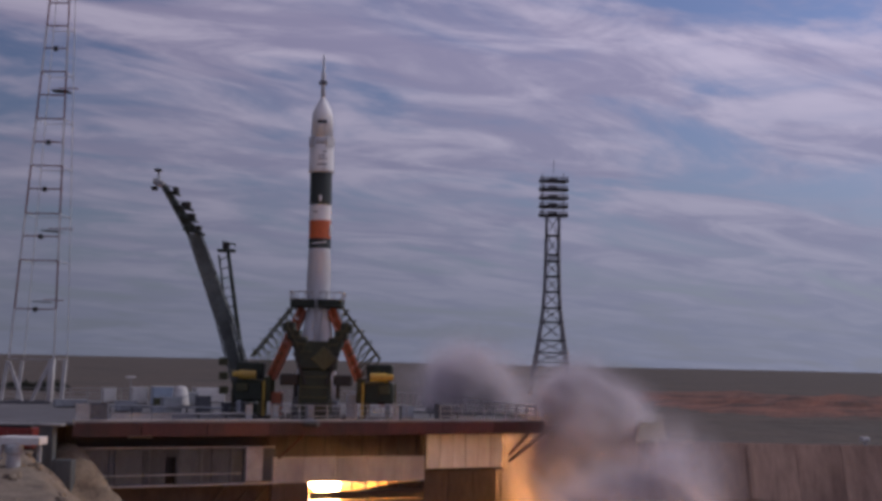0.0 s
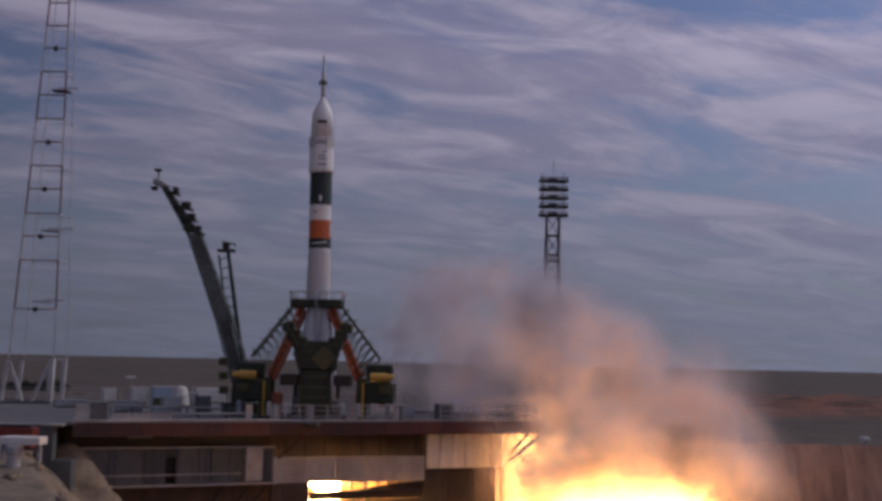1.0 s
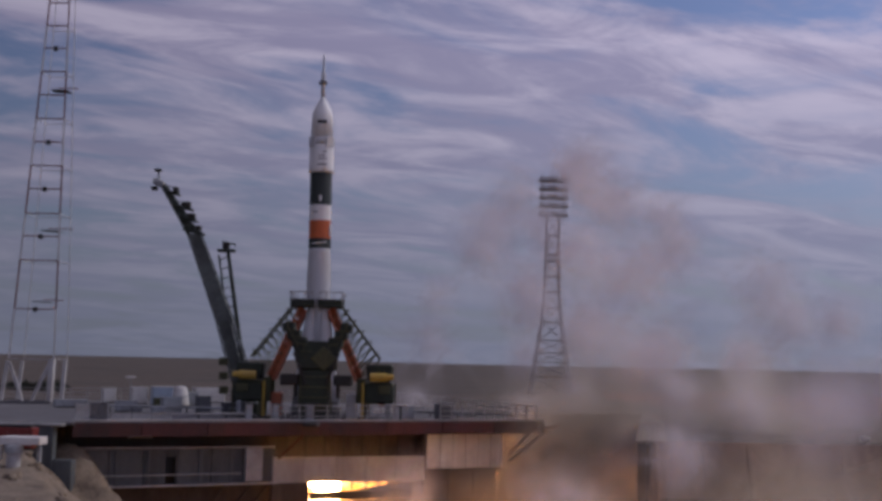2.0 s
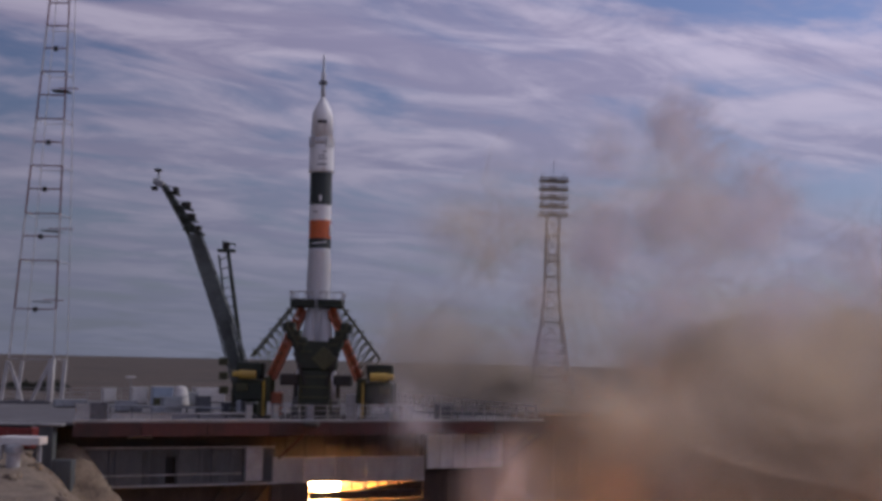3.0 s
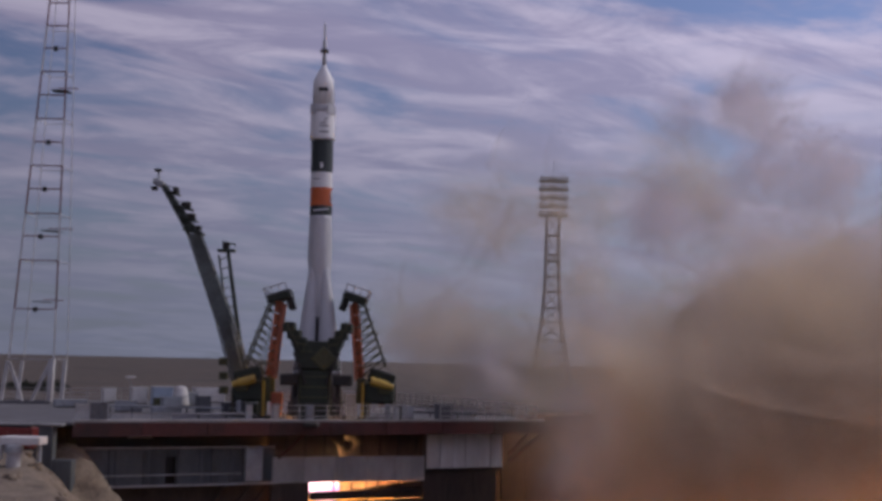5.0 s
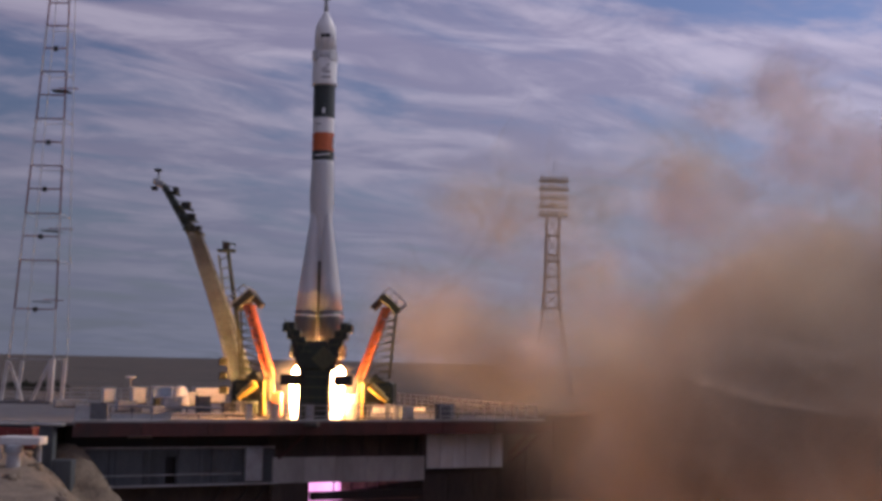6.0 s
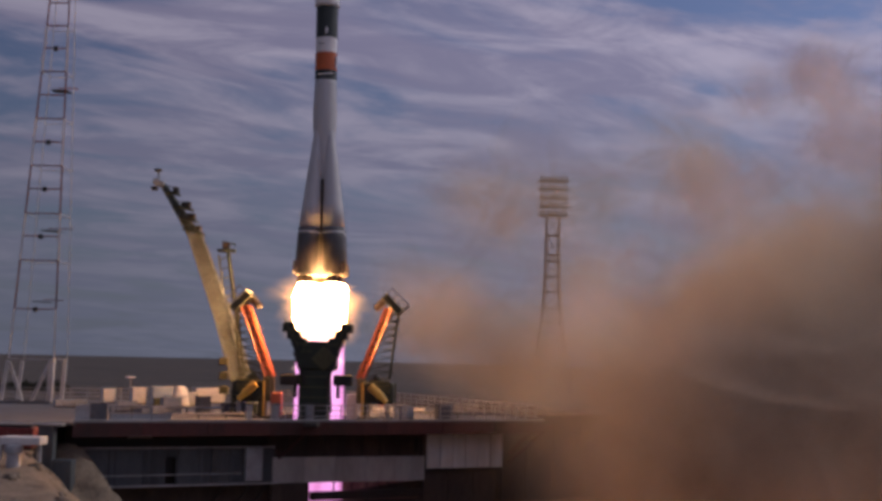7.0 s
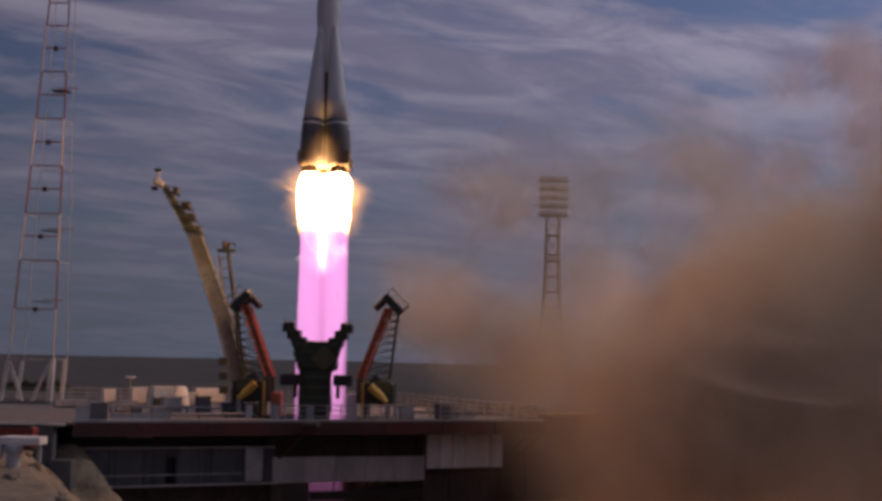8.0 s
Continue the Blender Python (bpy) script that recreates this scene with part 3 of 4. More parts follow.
        part("fin", box((1.6, 0, 1.6), (0.9, 0.10, 1.5), 0.04), SKIRT, b)
        for j in range(4):
            c = math.pi / 4 + j * math.pi / 2
            part("nozzle", lathe([(0.28, 0.7), (0.36, 0.3), (0.44, -0.1), (0.46, -0.2)], 14), NOZZLE, b, m=pose(0.62 * math.cos(c), 0.62 * math.sin(c), 0), smooth=True)
    for j in range(4):
        c = j * math.pi / 2
        part("core_nozzle", lathe([(0.28, 0.7), (0.36, 0.3), (0.44, -0.1), (0.46, -0.2)], 14), NOZZLE, r, m=pose(0.5 * math.cos(c), 0.5 * math.sin(c), 0), smooth=True)
    return r


def rough_up(bm, amount, scale, seed):
    for v in bm.verts:
        d = noise.noise(Vector(v.co) * scale + Vector((seed, seed * 1.7, 0)))
        n = Vector((v.co.x, v.co.y, 0))
        if n.length > 0.01:
            v.co += n.normalized() * d * amount
    return bm


def wisp_mesh(name, mat, seed, count, size):
    """A loose ball, about 1 in radius, of small curved wisps."""
    g = np.random.RandomState(seed)
    verts, faces, dens = [], [], []
    ring = 9
    for _ in range(count):
        d = g.normal(size=3)
        c = Vector(d / np.linalg.norm(d) * (g.rand() ** 0.45) * (1.0 - size * 0.4))
        c.z *= 0.85
        turn = Euler(g.rand(3) * 6.28).to_matrix()
        s, bend, at = size * (0.6 + 0.7 * g.rand()), 0.5 * g.rand() + 0.15, len(verts)
        verts.append(c)
        dens.append(1.0)
        for k, (rad, den) in enumerate(((0.5, 0.55), (1.0, 0.0))):
            for i in range(ring):
                a = 2 * math.pi * i / ring
                q = rad * (1 + (0.3 * (g.rand() - 0.5)))
                verts.append(c + turn @ Vector((math.cos(a) * q * s, math.sin(a) * q * s, (-bend * q * q + 0.25 * (g.rand() - 0.5)) * s)))
                dens.append(den)
        for i in range(ring):
            j = (i + 1) % ring
            faces.append((at, at + 1 + i, at + 1 + j))
            faces.append((at + 1 + i, at + 1 + ring + i, at + 1 + ring + j, at + 1 + j))
    me = bpy.data.meshes.new(name)
    me.from_pydata(verts, [], faces)
    me.attributes.new("thickness", "FLOAT", "POINT").data.foreach_set("value", dens)
    me.materials.append(mat)
    for p in me.polygons:
        p.use_smooth = True
    return me


def build_flames(r):
    # one fire below each engine, merging into a ragged white ball, with a long violet plume under it
    for k in range(4):
        a = math.pi / 4 + k * math.pi / 2
        m = pose(2.3 * math.cos(a), 2.3 * math.sin(a), 0)
        bm = rough_up(lathe([(1.1, -0.2), (1.45, -0.8), (1.6, -2.0), (1.55, -4.0), (1.4, -6.0), (1.25, -8.0), (1.1, -10.4)], 20), 0.3, 0.6, k)
        part("flame", bm, FLAME_CORE, r, "white-hot engine flame", m, True)
        bm = rough_up(lathe([(0.8, -5.0), (1.05, -8.0), (1.05, -14.0), (1.1, -25.0), (1.15, -40.0), (1.0, -46.0)], 20), 0.2, 0.2, k)
        part("plume", bm, PLUME_CORE, r, "violet exhaust plume", m, True)
    bm = rough_up(lathe([(0.9, -0.3), (1.4, -1.5), (1.5, -4.0), (1.3, -7.0), (1.1, -10.4)], 20), 0.3, 0.7, 8)
    part("flame", bm, FLAME_CORE, r, "white-hot engine flame", None, True)
    me = wisp_mesh("flame_fringe", FRINGE, 77, 80, 0.5)
    for i, (z, w, h) in enumerate(((-2.2, 5.6, 3.2), (-4.6, 4.9, 4.6))):
        f = new("flame_fringe", me)
        f.parent = r
        f.matrix_local = Matrix.LocRotScale((0, 0, z), Euler((0, 0, i * 2.0)), (w, w, h))
        tagged(f, "orange flame fringe")
    g = new("afterglow", wisp_mesh("afterglow", AFTERGLOW, 78, 60, 0.5))
    g.parent = r
    g.matrix_local = Matrix.LocRotScale((0, 0, -9.0), None, (3.0, 3.0, 4.6))
    tagged(g, "pale pink flame end")
    for i, w in enumerate((2.75, 3.1)):
        bm = rough_up(lathe([(w * 0.85, -4.5), (w * 0.95, -8.0), (w, -20.0), (w * 1.02, -36.0), (w * 0.9, -46.0)], 32), 0.25, 0.15, 30 + i)
        part("plume", bm, PLUME, r, "violet exhaust plume", None, True)


rocket = build_rocket()
build_flames(rocket)


# ---- support arms ----
SWING = 44.0     # degrees from gripping to open


def build_arm(side, label):
    """A pivoting truss, built as it stands when swung open; side: 1 opens towards +x."""
    a = thing("support_arm", pose(AX + side * 5.6, AY, 4.6), label, "support arm", "rocket support arms")

    def p(x, y, z):
        return (side * x, y, z)
    ib, ob, it, ot = (-0.4, 0.3), (3.5, 0.3), (2.9, 9.0), (4.4, 8.3)
    for y in (-1.2, 1.2):
        part("inner_chord", beam(p(ib[0], y, ib[1]), p(it[0], y, it[1]), 0.34, 0.34), ORANGE_PAINT, a, "red-orange painted chord")
        part("outer_chord", beam(p(ob[0], y, ob[1]), p(ot[0], y, ot[1]), 0.22, 0.22), OLIVE, a, "olive painted chord")
        n = 9
        for i in range(n):
            f, g = i / n, (i + 1) / n
            q = [(ib[0] + (it[0] - ib[0]) * t, y, ib[1] + (it[1] - ib[1]) * t) for t in (f, g)]
            w = [(ob[0] + (ot[0] - ob[0]) * t, y, ob[1] + (ot[1] - ob[1]) * t) for t in (f, g)]
            part("brace", tube(p(*q[0]), p(*w[1]), 0.055), OLIVE, a)
            part("rung", tube(p(*w[0]), p(*q[0]), 0.045), OLIVE, a)
    for i in range(6):
        t, u = i / 6 + 0.01, (i + 1) / 6 - 0.01
        c = (ib[0] + (it[0] - ib[0]) * (t + u) / 2 + 0.12, 0, ib[1] + (it[1] - ib[1]) * (t + u) / 2)
        ang = math.atan2(it[0] - ib[0], it[1] - ib[1])
        part("guard_plate", box(p(*c), (0.12, 2.2, 1.5), 0.03, Matrix.Rotation(side * ang, 4, "Y")), ORANGE_PAINT, a, "red-orange painted plate, brightened for flame glow")
        # side plates are splayed so that flame light shows on them
        for y in (-1.22, 1.22):
            part("side_plate", box(p(c[0] + 0.45, y, c[2]), (0.85, 0.06, 1.42), 0.02, Matrix.Rotation(side * ang, 4, "Y") @ Matrix.Rotation(radians(side * 38 * (1 if y > 0 else -1)), 4, "Z")), ORANGE_PAINT, a, "red-orange painted plate, brightened for flame glow")
    for i in range(5):
        t = (i + 0.5) / 5
        x, z = ob[0] + (ot[0] - ob[0]) * t, ob[1] + (ot[1] - ob[1]) * t
        part("ladder_step", box(p(x + 0.25, 0, z), (0.5, 2.2, 0.08), 0.02), OLIVE, a)
    # the head is level while the arm grips the rocket
    lay = Matrix.Rotation(radians(side * SWING), 4, "Y")

    def h(x, y, z):
        return lay @ Vector(p(x, y, z))
    head = part("head", box(h(-3.9, 0, 9.3), (2.9, 4.8, 0.9), 0.12, lay), GREEN, a, "dark grip head with a walkway")
    part("grip", box(h(-5.0, 0, 8.2), (0.8, 2.2, 1.6), 0.15, lay), DARK_STEEL, head)
    part("walkway", box(h(-3.9, 0, 9.82), (3.1, 5.2, 0.14), 0.03, lay), GREY_BOX, head)
    for y in (-2.5, -0.8, 0.8, 2.5):
        part("rail_post", beam(h(-2.5, y, 9.8), h(-2.4, y, 10.7), 0.09, 0.09), RAIL, head)
    for x in (-5.2, -4.3, -3.4):
        part("rail_post", beam(h(x, -2.5, 9.8), h(x, -2.5, 10.7), 0.09, 0.09), RAIL, head)
    part("rail", tube(h(-2.4, -2.5, 10.7), h(-2.4, 2.5, 10.7), 0.07), RAIL, head)
    part("rail", tube(h(-5.3, -2.5, 10.7), h(-2.4, -2.5, 10.7), 0.07), RAIL, head)
    part("counterweight", box(p(2.4, 0, -0.9), (3.2, 3.0, 2.0), 0.2, Matrix.Rotation(radians(side * 42), 4, "Y")), GREEN, a, "dark green counterweight")
    d = part("drum", tube(h(1.3, -2.9, 0.5), h(3.3, -2.9, 0.55), 0.5, seg=18), YELLOW, a, "yellow hydraulic drum")
    part("drum_cap", tube(h(3.3, -2.9, 0.55), h(4.1, -2.9, 0.55), 0.36, seg=14), YELLOW, d)
    return a


arm_left = build_arm(-1, "olive and red-orange lattice support arm beside the masts")
arm_right = build_arm(1, "olive and red-orange lattice support arm with yellow drum")


def build_pedestal(side, label):
    p = thing("arm_pedestal", pose(AX + side * 7.6, AY, 0), label, "pedestal", "arm pedestals")
    part("body", box((side * 0.3, 0, 3.2), (3.6, 4.6, 2.6), 0.25), GREEN, p, "dark green machinery housing")
    for x in (-1.2, 1.4):
        for y in (-1.9, 1.9):
            part("leg", box((side * x, y, 1.0), (0.55, 0.55, 2.1), 0.05), GREY_BOX if x > 0 else OLIVE, p)
    part("deck_plate", box((0, 0, 0.09), (4.4, 5.2, 0.16), 0.03), DARK_STEEL, p)
    part("ladder", box((side * 2.3, -1.2, 2.3), (0.14, 0.6, 4.4), 0.02), OLIVE, p)
    part("cabinet", box((side * 1.0, -2.45, 3.6), (1.4, 0.5, 1.0), 0.06), OLIVE, p)
    part("pipe", tube((side * -1.6, -2.3, 0.2), (side * -1.6, -2.3, 4.4), 0.16, seg=8), YELLOW, p)
    part("pipe", tube((side * -1.5, -2.3, 4.3), (side * 1.6, -2.3, 4.6), 0.13, seg=8), OLIVE, p)
    # hinge cheeks that carry the pivot
    for y in (-1.75, 1.75):
        part("hinge_cheek", box((side * -1.9, y, 3.4), (1.0, 0.3, 3.0), 0.1), OLIVE, p)
    part("column", box((side * -3.0, -0.6, 1.5), (1.3, 1.6, 3.0), 0.1), ORANGE_PAINT if side < 0 else TOWER_WHITE, p, "scorched steel column")
    return p


build_pedestal(-1, "dark green machinery pedestal with brown legs, beside the masts")
build_pedestal(1, "dark green machinery pedestal with brown legs")


# ---- service cradle before the rocket ----
def build_cradle():
    c = thing("service_cradle", pose(AX + 0.85, AY - 7.0, 0), "dark green V-shaped service cradle with stepped platforms", "service cradle")
    part("trunk", box((-0.2, 0, 3.0), (3.6, 2.4, 6.0), 0.25), GREEN, c)
    part("trunk_top", box((0.1, 0, 6.6), (4.6, 2.6, 1.6), 0.3), GREEN, c)
    for side in (-1, 1):
        for i in range(5):
            x, z = side * (0.9 + i * 0.62), 7.5 + i * 0.82
            part("platform", box((x, 0, z), (1.9 - i * 0.13, 2.5, 1.05), 0.08), GREEN, c)
        part("arm_skin", box((side * 2.35, -0.1, 8.7), (1.0, 2.2, 4.4), 0.15, Matrix.Rotation(radians(side * 22), 4, "Y")), GREEN, c)
        part("horn", box((side * 3.2, 0, 11.0), (0.9, 2.2, 0.9), 0.1), DARK_STEEL, c)
        part("shoulder", box((side * 3.1, 0, 4.7), (2.2, 2.2, 1.3), 0.15), DARK_STEEL, c, "black machinery shoulder")
        part("shoulder_post", box((side * 2.5, 0.4, 3.4), (0.4, 0.6, 1.6), 0.05), DARK_STEEL, c)
        part("rail", tube((side * 2.2, -1.3, 8.6), (side * 3.9, -1.3, 11.8), 0.06), OLIVE, c)
    part("platform", box((0, 0, 8.3), (2.6, 2.4, 1.9), 0.12), GREEN, c)
    part("diamond_plate", box((0.9, -1.45, 7.2), (2.1, 0.25, 2.1), 0.06, Matrix.Rotation(radians(45), 4, "Y")), OLIVE, c, "olive diamond-shaped plate")
    for side in (-1, 1):
        for i in range(4):
            x, z = side * (1.5 + i * 0.62), 8.35 + i * 0.82
            part("rail_post", beam((x, -1.32, z - 0.3), (x, -1.32, z + 0.75), 0.07, 0.07), OLIVE, c)
            part("step_edge", box((x - side * 0.3, -1.3, z - 0.32), (1.3, 0.1, 0.14), 0.02), OLIVE, c)
        part("hydraulic_ram", tube((side * 1.2, -1.35, 4.2), (side * 2.6, -1.35, 7.9), 0.17, seg=8), DARK_STEEL, c)
        part("hose", tube((side * 1.9, -1.3, 1.0), (side * 1.7, -1.4, 5.6), 0.09, seg=6), OLIVE, c)
    for z in (1.5, 2.7, 3.9, 5.1):
        part("panel_rib", box((-0.2, -1.24, z), (3.3, 0.1, 0.16), 0.02), OLIVE, c)
    part("foot", box((-0.9, 0, -0.6), (1.4, 2.0, 1.6), 0.1), DARK_STEEL, c)
    for x in (0.2, 1.3):
        part("leg", box((x, -0.6, 0.9), (0.35, 0.35, 1.8), 0.03), RAIL, c)
    part("bracing", box((0.4, 0.3, -0.4), (4.2, 1.6, 0.5), 0.05), DARK_STEEL, c)
    part("bracing", box((0.0, -3.2, -0.25), (1.6, 6.0, 0.4), 0.05), DARK_STEEL, c)
    return c


build_cradle()


# ---- masts tilted back ----
def truss(parent, a, b, w0, w1, n, mat, r=0.09, skin=None):
    """A four-sided lattice from a to b, tapering."""
    a, b = Vector(a), Vector(b)
    d = (b - a).normalized()
    side = d.cross(Vector((0, 1, 0))).normalized()
    back = side.cross(d).normalized()
    def at(t, k):
        w = (w0 + (w1 - w0) * t) / 2
        sx, sy = ((-1, -1), (1, -1), (1, 1), (-1, 1))[k]
        return a + (b - a) * t + side * sx * w + back * sy * w
    for k in range(4):
        part("chord", beam(at(0, k), at(1, k), r * 2, r * 2), mat, parent)
        bm = None
        for i in range(n):
            u, v = i / n, (i + 1) / n
            k2 = (k + 1) % 4
            bm = tube(at(u, k), at(u, k2), r * 0.7, bm=bm)
            bm = tube(at(u, k if i % 2 else k2), at(v, k2 if i % 2 else k), r * 0.6, bm=bm)
        part("lattice", bm, mat, parent)
        if skin:
            c = [at(t, j) * 0.985 + (a + (b - a) * t) * 0.015 for t, j in ((0.02, k), (0.02, (k + 1) % 4), (0.98, (k + 1) % 4), (0.98, k))]
            bm = bmesh.new()
            vs = [bm.verts.new(v) for v in c]
            bm.faces.new(vs)
            ext = bmesh.ops.extrude_face_region(bm, geom=bm.faces[:])
            cen = sum(c, Vector()) / 4
            off = ((a + b) / 2 - cen).normalized() * 0.05
            for v in (g for g in ext["geom"] if isinstance(g, bmesh.types.BMVert)):
                v.co += off
            part("side_panel", bm, skin, parent)


def build_masts():
    y = 157.0
    m = thing("service_mast", pose(0, y, 0), "grey-green lattice service mast tilted back from the rocket", "service mast")
    truss(m, (-24.2, 0, 1.0), (-27.6, 0, 11.5), 2.3, 2.0, 9, GREEN_GREY, 0.10)
    truss(m, (-27.6, 0, 11.5), (-32.2, 0, 23.2), 1.9, 1.4, 10, GREEN_GREY, 0.11, GREEN_GREY)
    truss(m, (-25.3, 0, 3.5), (-28.0, 0, 12.6), 1.2, 1.2, 6, GREEN_GREY, 0.1, GREEN_GREY)
    truss(m, (-32.4, 0, 23.2), (-36.4, 0, 29.3), 1.2, 0.55, 6, GREEN_GREY, 0.09, GREEN)
    for x, z, w in ((-32.2, 23.3, 2.6), (-32.9, 24.9, 2.1), (-33.6, 26.4, 2.2), (-35.0, 28.3, 1.3)):
        p = part("platform", box((x, 0, z), (w, 2.2, 0.28), 0.05, Matrix.Rotation(radians(12), 4, "Y")), GREEN, m, "dark service platform")
        part("platform_gear", box((x + 0.25, 0, z + 0.45), (w * 0.5, 1.2, 0.7), 0.1), DARK_STEEL, p)
        part("platform_rail", tube((x - w / 2, -1.1, z + 0.75), (x + w / 2, -1.1, z + 0.55), 0.05), GREEN, p)
    h = part("head", box((-37.0, 0, 29.6), (1.5, 1.4, 0.9), 0.2, Matrix.Rotation(radians(25), 4, "Y")), GREY_BOX, m, "pale grey cable head")
    part("head_cap", box((-37.2, 0, 31.3), (0.9, 0.9, 0.35), 0.08), DARK_STEEL, h)
    part("head_rod", tube((-37.0, 0, 30.0), (-37.2, 0, 31.3), 0.16), GREY_BOX, h)
    part("head_hook", box((-37.6, 0, 28.9), (0.8, 0.8, 0.5), 0.1), DARK_STEEL, h)
    part("foot", box((-24.9, 0, 0.7), (4.2, 4.2, 1.4), 0.15), GREEN, m)
    for z in (2.4, 4.2, 6.0):
        part("side_box", box((-27.2 - z * 0.05, -1.4, z + 0.6), (1.1, 0.8, 1.0), 0.1), OLIVE, m)
    c = thing("cable_mast", pose(0, y + 1.5, 0), "slim dark lattice cable mast tilted back", "cable mast")
    part("pole", tube((-25.0, 0.4, 3.0), (-28.0, 0.4, 20.9), 0.32, 0.24, 10), GREEN, c)
    for yy in (0, 0.8):
        part("chord", beam((-26.4, yy, 3.0), (-29.2, yy, 20.5), 0.13, 0.13), GREEN_GREY, c)
    for i in range(14):
        t = (i + 0.5) / 14
        part("rung", tube((-25.0 - 3.0 * t, 0.4, 3 + 17.9 * t), (-26.4 - 2.8 * t, 0.4, 3 + 17.5 * t), 0.07), GREEN_GREY, c)
    t = part("top", box((-28.2, 0.4, 21.1), (2.3, 1.2, 0.4), 0.08), GREEN, c)
    part("top_gear", box((-28.3, 0.4, 21.8), (0.9, 0.8, 0.9), 0.15), DARK_STEEL, t)
    part("top_rod", tube((-28.8, 0.4, 22.3), (-27.0, 0.4, 21.9), 0.1), GREEN, t)
    part("foot", box((-25.6, 0.4, 1.6), (2.4, 1.6, 3.2), 0.15), GREEN, c)


build_masts()


# ---- lattice towers ----
def build_lightning_tower():
    t = thing("lightning_tower", pose(-58.65, 176, 0), "tall red and white lattice lightning tower with portal legs", "lattice tower")

    def half(z):       # half width, and shift of the axis
        f = z / 60.0
        return (3.2 - 1.76 * min(1, max(0, (z - 6) / 52.6)), 0.73 + 0.94 * f)

    def corner(k, z):
        w, x = half(z)
        sx, sy = ((-1, -1), (1, -1), (1, 1), (-1, 1))[k]
        return (x + sx * w, sy * w, z)
    levels = [6.3, 13.4, 20.4, 23.9, 27.2, 30.8, 34.2, 37.7, 41.15, 44.7, 48.2, 51.7, 55.1, 58.6, 62.1, 65.5]
    for k in range(4):
        for i in range(len(levels) - 1):
            mat = (TOWER_WHITE, TOWER_RED)[(i // 2 + (1 if i else 0)) % 2] if i else TOWER_WHITE
            w = 0.2 if k < 2 else 0.08
            mat = TOWER_WHITE if k > 1 else mat
            part("leg", beam(corner(k, levels[i]), corner(k, levels[i + 1]), w, w), mat, t, "white painted leg" if mat == TOWER_WHITE else "red painted leg")
        for i, z in enumerate(levels):
            if k == 0:
                part("crossbar", beam(corner(0, z), corner(1, z), 0.2, 0.16), TOWER_RED if z > 7 else TOWER_WHITE, t, "red painted crossbar" if z > 7 else "")
            elif i % 2 == 0:
                part("crossbar", beam(corner(k, z), corner((k + 1) % 4, z), 0.07, 0.07), TOWER_WHITE, t)
    for z in (13.4, 23.9, 30.8, 37.7, 51.7):
        w, x = half(z)
        part("junction_box", box((x, -w, z - 0.05), (0.6, 0.4, 0.7), 0.06), DARK_STEEL, t)
    for z, r in ((14.5, 1.0), (24.8, 2.0), (45.5, 1.9)):
        w, x = half(z)
        part("platform", box((x + r * 0.5, -w * 0.4, z), (2.6, 2.0, 0.12), 0.03, Matrix.Rotation(radians(3), 4, "Y")), DARK_STEEL, t, "small dark service platform")
        part("lamp_arm", tube((x + w * 0.4, -w, z + 0.25), (x + w + r, -w, z + 0.2), 0.07), TOWER_RED, t)
    # portal below: splayed legs
    part("portal_leg", beam((3.6, -2.9, 0), (3.75, -2.9, 6.3), 0.95, 0.7), TOWER_WHITE, t)
    part("portal_leg", beam((0.9, -2.9, 0), (3.5, -2.9, 6.0), 0.42, 0.42), TOWER_WHITE, t)
    part("portal_leg", beam((-3.3, -2.9, 0), (-2.6, -2.9, 6.0), 0.42, 0.42), TOWER_WHITE, t)
    part("portal_leg", beam((-0.1, -2.9, 0), (-2.4, -2.9, 5.9), 0.38, 0.38), TOWER_WHITE, t)
    part("portal_leg", beam((3.5, 2.9, 0), (3.8, 2.9, 6.3), 0.5, 0.5), TOWER_WHITE, t)
    part("portal_leg", beam((-3.0, 2.9, 0), (-2.5, 2.9, 6.0), 0.4, 0.4), TOWER_WHITE, t)
    part("footing", box((0, -2.9, 0.12), (8.0, 1.2, 0.5), 0.08), DECK_CONCRETE, t)
    part("footing", box((0, 2.9, 0.12), (8.0, 1.2, 0.5), 0.08), DECK_CONCRETE, t)


build_lightning_tower()


